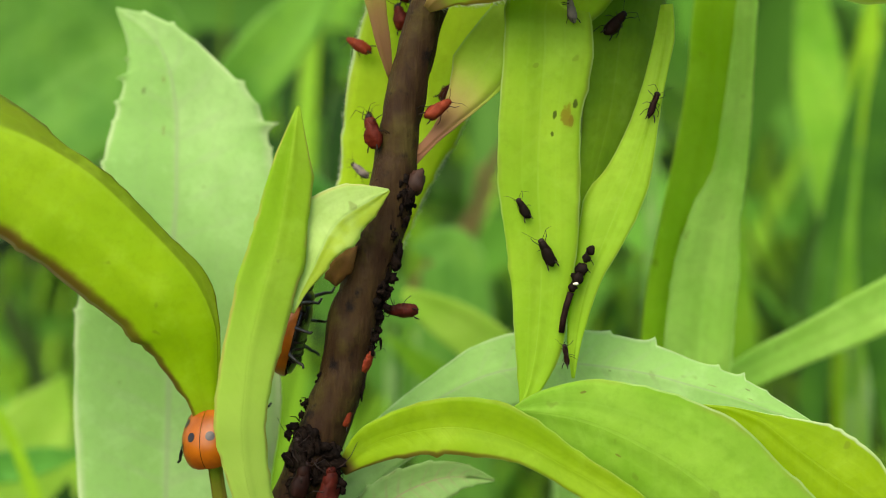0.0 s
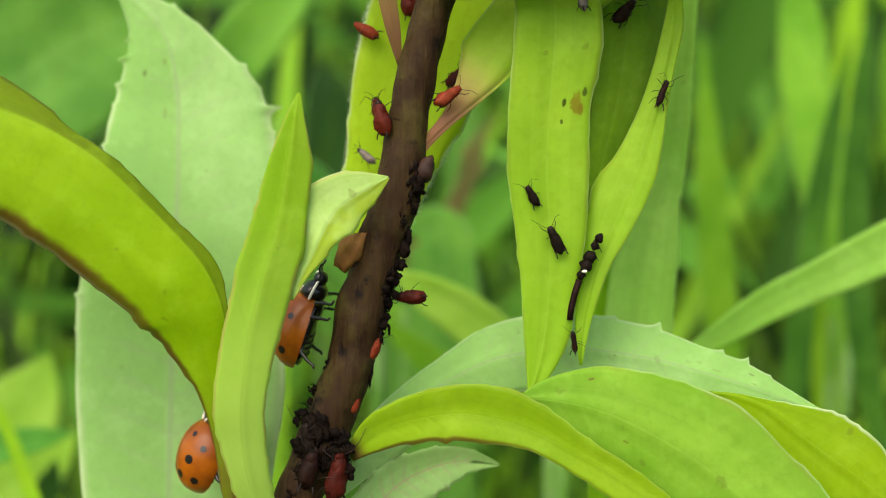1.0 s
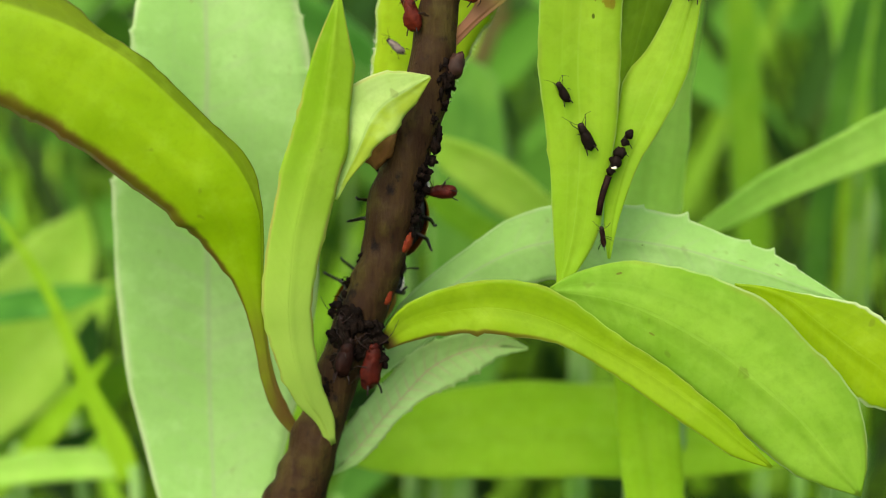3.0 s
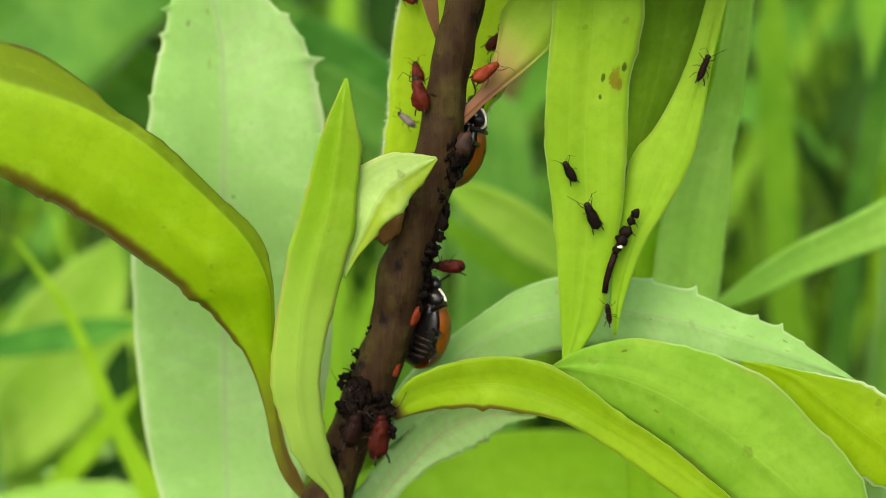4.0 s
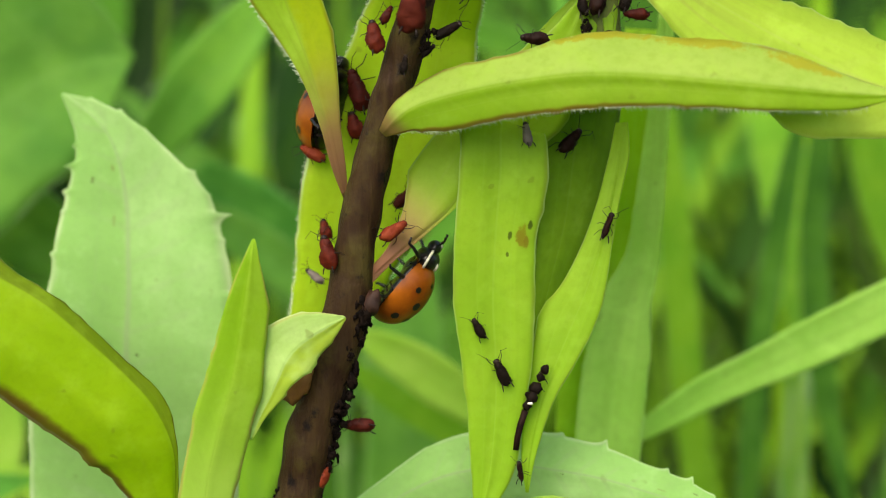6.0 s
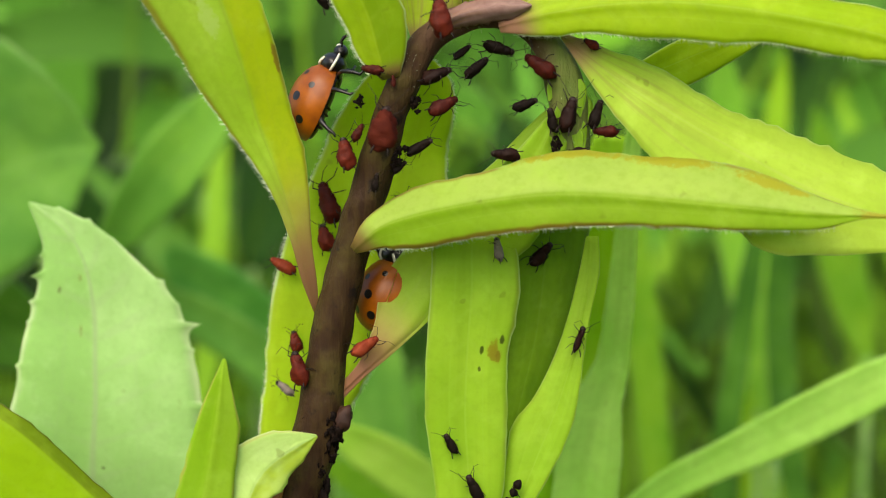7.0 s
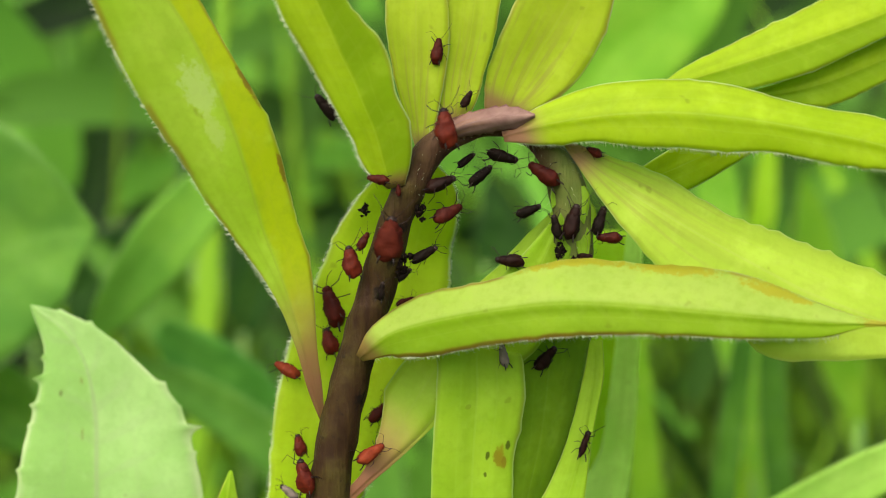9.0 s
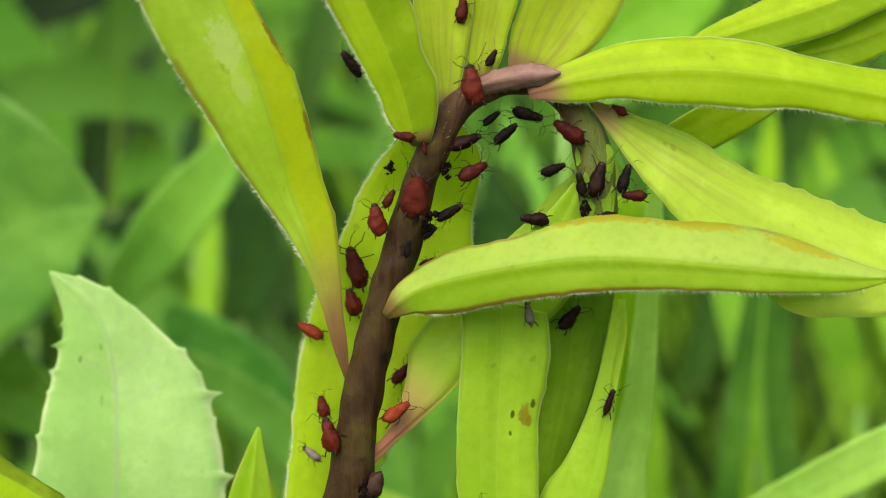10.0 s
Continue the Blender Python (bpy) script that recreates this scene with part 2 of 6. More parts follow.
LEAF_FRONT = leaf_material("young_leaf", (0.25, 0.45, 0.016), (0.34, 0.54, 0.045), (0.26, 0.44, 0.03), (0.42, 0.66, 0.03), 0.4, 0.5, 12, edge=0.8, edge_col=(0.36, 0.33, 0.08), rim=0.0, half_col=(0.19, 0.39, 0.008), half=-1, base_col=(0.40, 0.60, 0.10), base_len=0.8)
LEAF_FLAP = leaf_material("young_leaf_underside", (0.40, 0.60, 0.14), (0.52, 0.70, 0.26), (0.46, 0.64, 0.2), (0.46, 0.70, 0.10), 0.4, 0.5, 10, edge=0.5, edge_col=(0.36, 0.30, 0.08), rim=0.5, half_col=(0.45, 0.58, 0.006), half=1)
# Brightened colour stands in for light the shadowed blades lack.
LEAF_SWAY = leaf_material("brightened_green_blade", (0.30, 0.58, 0.02), (0.38, 0.66, 0.035), (0.36, 0.6, 0.08), (0.44, 0.72, 0.03), 0.5, 0.45, 10, rim=0.2)
LEAF_SOFT = leaf_material("soft_far_leaf", (0.09, 0.27, 0.035), (0.16, 0.38, 0.05), (0.24, 0.46, 0.12), (0.2, 0.46, 0.06), 0.4, 0.5, 8)
LEAF_DEEP = leaf_material("deep_green_far_leaf", (0.035, 0.13, 0.012), (0.08, 0.23, 0.02), (0.1, 0.26, 0.03), (0.09, 0.28, 0.015), 0.35, 0.5, 8)
LEAF_BLUR = leaf_material("light_green_blade", (0.33, 0.61, 0.06), (0.43, 0.68, 0.10), (0.33, 0.56, 0.14), (0.34, 0.62, 0.06), 0.4, 0.45, 12)
LEAF_MIST = leaf_material("pale_bluish_blade", (0.36, 0.68, 0.10), (0.46, 0.76, 0.15), (0.36, 0.62, 0.14), (0.40, 0.74, 0.09), 0.4, 0.45, 12)
LEAF_FAR = leaf_material("far_leaf", (0.11, 0.32, 0.035), (0.20, 0.46, 0.05), (0.24, 0.48, 0.09), (0.24, 0.52, 0.03), 0.38, 0.45, 10)
# Near-black low tone paints the dark gaps between blades.
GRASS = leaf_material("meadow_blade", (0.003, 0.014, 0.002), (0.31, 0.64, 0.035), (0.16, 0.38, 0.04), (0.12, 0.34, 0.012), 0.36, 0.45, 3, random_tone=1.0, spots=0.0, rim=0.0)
# Paler upper half paints the lit side of the fold.
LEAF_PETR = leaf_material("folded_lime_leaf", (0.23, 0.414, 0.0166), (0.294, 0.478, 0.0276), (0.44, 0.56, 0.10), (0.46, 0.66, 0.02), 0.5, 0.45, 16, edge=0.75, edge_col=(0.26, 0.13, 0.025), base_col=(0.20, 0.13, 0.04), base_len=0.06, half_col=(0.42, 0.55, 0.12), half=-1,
                          blots_and_glints=((0.03, 0.42, 0.07, 0.10, (0.36, 0.33, 0.02)), (0.05, 0.60, 0.08, 0.10, (0.36, 0.33, 0.02)), (0.10, 0.78, 0.12, 0.07, (0.36, 0.33, 0.02)), (0.5, 0.97, 0.7, 0.05, (0.36, 0.30, 0.03))), brown_side=1, brown_len=0.8)
GRASS_FAR = leaf_material("distant_thicket", (0.02, 0.08, 0.01), (0.22, 0.55, 0.06), (0.1, 0.25, 0.03), (0.10, 0.28, 0.012), 0.36, 0.5, 3, random_tone=1.0, spots=0.0, rim=0.0)
# Darker copy of the thicket colour, with the shade among it painted in.
GRASS_DARK = leaf_material("shade_toned_thicket", (0.004, 0.018, 0.003), (0.18, 0.48, 0.055), (0.1, 0.25, 0.03), (0.10, 0.28, 0.012), 0.36, 0.5, 3, random_tone=1.0, spots=0.0, rim=0.0)
BRACT = leaf_material("mauve_bract", (0.13, 0.050, 0.042), (0.28, 0.18, 0.15), (0.40, 0.30, 0.26), (0.2, 0.12, 0.06), 0.25, 0.8, 6, edge=0.6, edge_col=(0.09, 0.03, 0.025), rim=0.0, banding=0.1, streaks=0.9)
# Colour raised so the leaf looks backlit; the glow is painted in.
LEAF_BEHIND = leaf_material("backlit_tone_leaf", (0.42, 0.62, 0.025), (0.50, 0.70, 0.04), (0.52, 0.70, 0.10), (0.62, 0.82, 0.04), 0.5, 0.42, 16, edge=0.2, edge_col=(0.2, 0.2, 0.05), rim=1.0)
LEAF_FARBRIGHT = leaf_material("sunlit_far_leaf", (0.109, 0.296, 0.014), (0.187, 0.398, 0.0218), (0.26, 0.5, 0.05), (0.3, 0.6, 0.02), 0.4, 0.5, 8)
LEAF_LUSH = leaf_material("lush_far_leaf", (0.17, 0.44, 0.03), (0.27, 0.56, 0.05), (0.3, 0.56, 0.08), (0.28, 0.60, 0.03), 0.4, 0.5, 8)
# Near-black leaf colour stands in for shaded gaps among the weeds.
LEAF_SHADE_GAP = leaf_material("shade_gap_leaf", (0.010, 0.045, 0.005), (0.022, 0.08, 0.008), (0.03, 0.09, 0.01), (0.02, 0.08, 0.005), 0.2, 0.6, 8)
LEAF_TEAL = leaf_material("bluish_far_leaf", (0.06, 0.25, 0.03), (0.12, 0.38, 0.05), (0.16, 0.4, 0.08), (0.11, 0.40, 0.04), 0.36, 0.5, 10)
LEAF_DRY = leaf_material("withered_leaf", (0.10, 0.11, 0.03), (0.22, 0.16, 0.05), (0.2, 0.17, 0.07), (0.24, 0.19, 0.04), 0.3, 0.6, 8, edge=0.4)
HAIR = body_material("leaf_hair", (0.62, 0.72, 0.45), (0.72, 0.8, 0.55), 0.6)
RED = body_material("red_aphid_skin", (0.095, 0.012, 0.004), (0.045, 0.005, 0.0025), 0.6, 2600, spec=0.12)
BRIGHT = body_material("scarlet_aphid_skin", (0.18, 0.030, 0.009), (0.11, 0.013, 0.005), 0.6, 2600, spec=0.12)
MAROON = body_material("maroon_aphid_skin", (0.055, 0.007, 0.003), (0.022, 0.003, 0.002), 0.6, 2600, spec=0.10)
DARK = body_material("dark_brown_skin", (0.014, 0.004, 0.002), (0.006, 0.002, 0.0015), 0.6, 2600, spec=0.10)
BLACK = body_material("black_skin", (0.004, 0.0025, 0.0015), (0.008, 0.004, 0.002), 0.65, 2600, spec=0.08)
FATSKIN = body_material("dull_red_aphid_skin", (0.065, 0.011, 0.005), (0.035, 0.005, 0.003), 0.75, 2200, spec=0.06)
GREY = body_material("shed_skin", (0.16, 0.13, 0.11), (0.06, 0.05, 0.045), 0.7, 1500)
LIMB = body_material("dark_limb", (0.008, 0.005, 0.004), (0.018, 0.008, 0.006), 0.5, 2500, spec=0.2)
ELYTRON = body_material("orange_wing_case", (0.29, 0.080, 0.002), (0.17, 0.038, 0.002), 0.36, 420, coat=0.05, spec=0.25, bump=0.00001)
SHELL_BLACK = body_material("glossy_black_shell", (0.004, 0.0035, 0.003), (0.008, 0.0065, 0.0055), 0.3, 900, coat=0.15, spec=0.3)
CREAM = body_material("cream_marking", (0.78, 0.74, 0.60), (0.68, 0.64, 0.5), 0.35, 900)
BUD = body_material("brown_bud", (0.040, 0.017, 0.009), (0.020, 0.009, 0.006), 0.6, 900, spec=0.2)
SCAR = body_material("ochre_leaf_scar", (0.30, 0.15, 0.03), (0.17, 0.07, 0.018), 0.7, 500, spec=0.2)
GRIME = body_material("sooty_residue", (0.003, 0.002, 0.0015), (0.009, 0.005, 0.003), 0.7, 1600, bump=0.0002, spec=0.06)
SOIL = body_material("dark_soil", (0.03, 0.05, 0.012), (0.015, 0.02, 0.008), 0.9, 60, bump=0.004)


def stem_material():
    m, nodes, links, bsdf = shader("stem_bark")
    n = Net(nodes, links)
    ob = n.coord("Object")
    mp = nodes.new("ShaderNodeMapping")
    mp.inputs["Scale"].default_value = (1.0, 1.0, 0.16)
    links.new(ob, mp.inputs[0])
    streak = n.noise(mp.outputs[0], 1700.0, 4.0, 0.6)
    blot = n.noise(ob, 330.0, 4.0, 0.6)
    col = n.mix(n.step(streak, 0.25, 0.8), (0.021, 0.010, 0.005), (0.040, 0.024, 0.008))
    col = n.mix(n.math("MULTIPLY", n.step(blot, 0.44, 0.66), 0.85), col, (0.052, 0.041, 0.010))
    col = n.mix(n.step(n.noise(ob, 620.0, 4.0, 0.65), 0.56, 0.70), col, (0.007, 0.005, 0.004))
    z = nodes.new("ShaderNodeSeparateXYZ")
    links.new(ob, z.inputs[0])
    # the young top is mauve and downy, the hanging tip greener
    col = n.mix(n.math("MULTIPLY", n.step(z.outputs[0], -0.002, 0.003), n.step(blot, 0.3, 0.6)), col, (0.095, 0.045, 0.034))
    col = n.mix(n.math("MULTIPLY", n.step(z.outputs[0], 0.0065, 0.009), 0.75), col, (0.10, 0.15, 0.028))
    n.put(bsdf.inputs["Base Color"], col)
    bsdf.inputs["Roughness"].default_value = 0.6
    bsdf.inputs["Specular IOR Level"].default_value = 0.08
    n.put(bsdf.inputs["Normal"], n.bump(n.math("ADD", streak, n.math("MULTIPLY", blot, 1.5)), 0.00022, 1.0))
    return m


STEM = stem_material()


# ---- mesh helpers (millimetres) ----
def part(name, bm, material, parent=None, label="", at=None, smooth=True):
    """Links a bmesh given in millimetres as one mesh object."""
    me = bpy.data.meshes.new(name)
    bmesh.ops.scale(bm, vec=(MM, MM, MM), verts=bm.verts)
    if smooth:
        for f in bm.faces:
            f.smooth = True
    bm.to_mesh(me)
    bm.free()
    me.materials.append(material)
    ob = new(name, me)
    if parent is not None:
        ob.parent = parent
    if at is not None:
        ob.location = Vector(at) * MM
    if label:
        tagged(ob, label)
    return ob


def spline(rows, count):
    """Catmull-Rom through rows of numbers, spaced by length."""
    p = np.array(rows, float)
    seg = np.linalg.norm(np.diff(p[:, :3], axis=0), axis=1) ** 0.5
    k = np.concatenate([[0], np.cumsum(seg)])
    out = []
    grad = np.zeros_like(p)
    for i in range(len(p)):
        a, b = max(i - 1, 0), min(i + 1, len(p) - 1)
        grad[i] = (p[b] - p[a]) / (k[b] - k[a])
    for s in np.linspace(0, k[-1], count):
        i = min(int(np.searchsorted(k, s, "right")) - 1, len(p) - 2)
        h = k[i + 1] - k[i]
        x = (s - k[i]) / h
        out.append((2 * x**3 - 3 * x**2 + 1) * p[i] + (x**3 - 2 * x**2 + x) * h * grad[i]
                   + (3 * x**2 - 2 * x**3) * p[i + 1] + (x**3 - x**2) * h * grad[i + 1])
    return np.array(out)


def leaf_frame(pts):
    tang = np.gradient(pts[:, :3], axis=0)
    tang /= np.linalg.norm(tang, axis=1)[:, None] + 1e-9
    view = np.array([0.0, 1.0, 0.0])
    left = np.cross(tang, view)
    left /= np.linalg.norm(left, axis=1)[:, None] + 1e-9
    face = np.cross(tang, left)
    face *= np.where(face[:, 1:2] > 0, -1, 1)
    return tang, left, face


def leaf_mesh(rows, teeth=0.0, thick=0.2, camber=0.10, half=6, wavy=0.03, pitch=0.95, bare=0.0):
    """A blade along rows of midrib x, y, z, widths to the left and right, and the lift of each half in degrees."""
    length = float(np.sum(np.linalg.norm(np.diff(np.array(rows)[:, :3], axis=0), axis=1)))
    count = int(min(380, max(40, length / (0.2 if teeth > 0.15 else 0.6))))
    pts = spline(rows, count)
    tang, left, face = leaf_frame(pts)
    bm = bmesh.new()
    uv = bm.loops.layers.uv.new("blade")
    grid = {}
    seed = rows[0][0] * 0.37 + rows[0][2]
    run = np.concatenate([[0], np.cumsum(np.linalg.norm(np.diff(pts[:, :3], axis=0), axis=1))])
    for i in range(count):
        mid = pts[i, :3]
        for j in range(-half, half + 1):
            a = abs(j) / half
            w, lift = (pts[i, 3], pts[i, 5]) if j < 0 else (pts[i, 4], pts[i, 6])
            w = max(w, 0.02)
            walked = run[i] / pitch + (0.35 if j < 0 else 0.0) + 0.9 * noise.noise((run[i] * 0.21, seed, 3 if j < 0 else 5))
            saw = walked % 1.0
            rag = max(0.03, 0.45 + 1.9 * noise.noise((math.floor(walked) * 0.77, seed, 2 if j < 0 else 7)))
            rag *= min(1.0, max(0.0, (run[i] / run[-1] - bare) * 8)) if bare else 1.0
            side = -left[i] if j > 0 else left[i]
            lr = radians(lift)
            out = side * math.cos(lr) + face[i] * math.sin(lr)
            up = face[i] * math.cos(lr) - side * math.sin(lr)
            edge = a ** 5 * teeth * saw ** (5.0 if pitch > 1.5 else 2.0) * rag * 2.0 * min(1.0, w / 2.0)
            edge += a ** 3 * w * 0.035 * noise.noise((run[i] * 0.22, seed + 9, 1 if j > 0 else -1))
            bend = camber * w * (a * a - 0.25 * a) + wavy * w * noise.noise((run[i] * 0.13, j * 0.35, seed))
            pos = mid + out * (w * a + edge) - up * bend
            t = thick * (0.5 + 1.3 * math.exp(-(a * 7) ** 2)) * (0.35 if j in (-half, half) else 1.0) * min(1.0, 0.3 + w / 1.5)
            grid[i, j, 0] = bm.verts.new(pos + up * t / 2)
            grid[i, j, 1] = bm.verts.new(pos - up * t / 2)

    def quad(keys, flip):
        vs = [grid[k] for k in keys]
        f = bm.faces.new(vs[::-1] if flip else vs)
        for loop, k in zip(f.loops, keys[::-1] if flip else keys):
            loop[uv].uv = (0.5 + k[1] / half / 2, run[k[0]] / run[-1])

    for i in range(count - 1):
        for j in range(-half, half):
            for s in (0, 1):
                quad([(i, j, s), (i, j + 1, s), (i + 1, j + 1, s), (i + 1, j, s)], s == 0)
        for j, flip in ((-half, False), (half, True)):
            quad([(i, j, 0), (i + 1, j, 0), (i + 1, j, 1), (i, j, 1)], flip)
    for i, flip in ((0, True), (count - 1, False)):
        for j in range(-half, half):
            quad([(i, j, 0), (i, j + 1, 0), (i, j + 1, 1), (i, j, 1)], flip)
    bmesh.ops.recalc_face_normals(bm, faces=bm.faces)
    return bm


def fringe_mesh(rows, sides, rng, size=0.30):
    """Short pale hairs along the margins."""
    count = 760
    pts = spline(rows, count)
    tang, left, face = leaf_frame(pts)
    bm = bmesh.new()
    for i in range(4, count - 4):
        for s in sides:
            w, lift = (pts[i, 3], radians(pts[i, 5])) if s == "l" else (pts[i, 4], radians(pts[i, 6]))
            side = left[i] if s == "l" else -left[i]
            out = side * math.cos(lift) + face[i] * math.sin(lift)
            up = face[i] * math.cos(lift) - side * math.sin(lift)
            if w < 0.7:
                continue
            root = pts[i, :3] + out * w * 0.985 - up * 0.075 * w
            root = root + tang[i] * rng.uniform(-0.15, 0.15)
            tip = root + (out + tang[i] * rng.uniform(-0.2, 0.8) + face[i] * rng.uniform(-0.5, 0.5)) * size * rng.uniform(0.2, 1.0)
            a = [bm.verts.new(root + tang[i] * 0.018), bm.verts.new(root - tang[i] * 0.018), bm.verts.new(root + face[i] * 0.02)]
            t = bm.verts.new(tip)
            for x, y in ((0, 1), (1, 2), (2, 0)):
                bm.faces.new((a[x], a[y], t))
    return bm


def tube(bm, rows, sides=10, bumps=0.0, seed=0.0, caps=True):
    """A tube along rows of x, y, z, radius."""
    p = np.array(rows, float)
    tang = np.gradient(p[:, :3], axis=0)
    ref = Vector((0.13, 1.0, 0.21)).normalized()
    rings = []
    for i in range(len(p)):
        t = Vector(tang[i]).normalized()
        a = (ref - t * ref.dot(t)).normalized()
        b = t.cross(a)
        ring = []
        for k in range(sides):
            g = 2 * math.pi * k / sides
            r = p[i, 3] * (1 + bumps * noise.noise((p[i, 0] * 0.8 + seed, p[i, 2] * 0.5 + math.cos(g), math.sin(g))))
            ring.append(bm.verts.new(Vector(p[i, :3]) + (a * math.cos(g) + b * math.sin(g)) * r))
        rings.append(ring)
        ref = a
    for r0, r1 in zip(rings, rings[1:]):
        for k in range(sides):
            bm.faces.new((r0[k], r0[(k + 1) % sides], r1[(k + 1) % sides], r1[k]))
    if caps:
        bm.faces.new(rings[0][::-1])
        bm.faces.new(rings[-1])
    return bm


def ball(bm, centre, radii, seg=14, rings=9, lumps=0.0, seed=0.0, taper=0.0):
    """An ellipsoid, lumpy or pear-shaped along x."""
    made = bmesh.ops.create_uvsphere(bm, u_segments=seg, v_segments=rings, radius=1.0)["verts"]
    for v in made:
        c = v.co.copy()
        c = Vector((c.z, c.x, c.y))
        k = 1 + lumps * noise.noise(c * 1.7 + Vector((seed, seed * 0.3, 0)))
        f = 1 + taper * c.x
        v.co = Vector((c.x * radii[0] * k, c.y * radii[1] * k * f, c.z * radii[2] * k * f)) + Vector(centre)
    return bm


def empty(name, label, category, group="", kind=""):
    ob = new(name)
    ob.empty_display_size = 0.002
    return tagged(ob, label, category, group, kind)


# ---- ground and distance ----
def ground():
    bm = bmesh.new()
    n = 40
    vs = {}
    for i in range(n + 1):
        for j in range(n + 1):
            x = math.copysign(abs(i / n * 2 - 1) ** 3, i - n / 2) * 300000
            y = math.copysign(abs(j / n * 2 - 1) ** 3, j - n / 2) * 300000
            vs[i, j] = bm.verts.new((x, y, -330 + 25 * noise.noise((x * 0.002, y * 0.002, 0))))
    for i in range(n):
        for j in range(n):
            bm.faces.new((vs[i, j], vs[i + 1, j], vs[i + 1, j + 1], vs[i, j + 1]))
    return tagged(part("ground", bm, SOIL), "dark soil under dense green weeds", "ground", kind="structure")


ground()


def blade(bm, uv, root, lean, length, width, rng, droop=0.5, seg=7):
    """One curved, tapered blade with a fold along its middle."""
    lean = Vector(lean).normalized()
    side = lean.cross(Vector((rng.uniform(-0.6, 0.6), 1, rng.uniform(-0.2, 0.2)))).normalized()
    normal = side.cross(lean)
    pos, way = Vector(root), lean.copy()
    prev = None
    for i in range(seg + 1):
        a = i / seg
        w = width * (0.35 + 0.65 * math.sin(min(1.0, a * 1.6) * math.pi / 2)) * (1 - a ** 2.5) + 0.1
        row = [bm.verts.new(pos - side * w / 2), bm.verts.new(pos + normal * w * 0.12), bm.verts.new(pos + side * w / 2)]
        if prev:
            for k in (0, 1):
                f = bm.faces.new((prev[k], prev[k + 1], row[k + 1], row[k]))
                f.smooth = True
                for loop, c in zip(f.loops, ((k / 2, a - 1 / seg), (k / 2 + 0.5, a - 1 / seg), (k / 2 + 0.5, a), (k / 2, a))):
                    loop[uv].uv = c
        prev = row
        pos = pos + way * length / seg
        way = (way + Vector((0, 0, -droop / seg)) + normal * 0.10 * droop / seg * 3).normalized()


def meadow(name, label, category, seed, count, ymin, ymax, build, material=None):
    rng = random.Random(seed)
    bm = bmesh.new()
    uv = bm.loops.layers.uv.new("blade")
    for _ in range(count):
        y = ymin + (ymax - ymin) * rng.random() ** 1.3
        build(bm, uv, y, rng)
    return tagged(part(name, bm, material or GRASS), label, category, kind="stuff")


def grass_blade(bm, uv, y, rng):
    x = rng.uniform(-1, 1) * (260 + y * 0.75)
    blade(bm, uv, (x, y, -330), (rng.uniform(-0.45, 0.45), rng.uniform(-0.12, 0.3), 1), rng.uniform(260, 520) * (0.75 + y / 1800), rng.uniform(4, 11), rng, rng.uniform(0.2, 1.2), 9)


def weed_leaf(bm, uv, y, rng):
    x = rng.uniform(-1, 1) * (200 + y * 0.7)
    z = rng.uniform(-170, 120) - 0.05 * y + 0.1 * y * rng.random()
    g = rng.uniform(-0.2, 1.35) * rng.choice((-1, 1))
    blade(bm, uv, (x, y, z), (math.sin(g), rng.uniform(-0.4, 0.5), math.cos(g)), rng.uniform(45, 110) * (0.8 + y / 700), rng.uniform(9, 20) * (0.8 + y / 700), rng, rng.uniform(0.3, 1.2), 7)


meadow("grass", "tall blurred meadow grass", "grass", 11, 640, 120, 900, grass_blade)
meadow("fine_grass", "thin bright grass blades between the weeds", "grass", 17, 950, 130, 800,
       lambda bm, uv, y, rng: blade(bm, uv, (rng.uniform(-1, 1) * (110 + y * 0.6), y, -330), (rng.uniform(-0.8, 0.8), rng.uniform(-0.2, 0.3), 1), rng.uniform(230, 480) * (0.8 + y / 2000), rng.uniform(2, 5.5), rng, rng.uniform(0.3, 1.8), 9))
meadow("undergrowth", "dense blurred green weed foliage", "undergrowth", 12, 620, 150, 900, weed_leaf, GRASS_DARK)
meadow("distant_weeds", "distant green weed thicket", "undergrowth", 13, 1500, 800, 2600,
       lambda bm, uv, y, rng: blade(bm, uv, (rng.uniform(-1, 1) * y * 0.7, y, rng.uniform(-330, 420)), (rng.uniform(-1, 1), rng.uniform(-0.4, 0.4), 1), rng.uniform(150, 330), rng.uniform(25, 60), rng, 0.9, 6), GRASS_FAR)


def around(bm, uv, _, rng):
    g, r = rng.uniform(0, 2 * math.pi), 800 + 3400 * rng.random() ** 0.8
    blade(bm, uv, (r * math.cos(g), r * math.sin(g), -335), (rng.uniform(-0.5, 0.5), rng.uniform(-0.5, 0.5), 1), rng.uniform(180, 360), rng.uniform(12, 34), rng, rng.uniform(0.3, 1.1), 5)


meadow("surrounding_weeds", "green meadow weeds all around", "undergrowth", 19, 5200, 0, 1, around, GRASS_FAR)


# ---- the plant ----
rng_plant = random.Random(5)
plant = empty("goldenrod_plant", "goldenrod plant with dark stem, bent top and lime green leaves", "plant")
CURRENT = {"parent": plant}


def leaf_thing(label, material, rows, teeth=0.0, hair="", bare=0.0, pitch=0.95):
    ob = part("leaf", leaf_mesh(rows, teeth, bare=bare, pitch=pitch), material, CURRENT["parent"], label)
    if hair:
        tagged(part("hair_fringe", fringe_mesh(rows, hair, rng_plant, 0.40), HAIR, ob, "short white marginal hairs"), kind="stuff")
    return ob


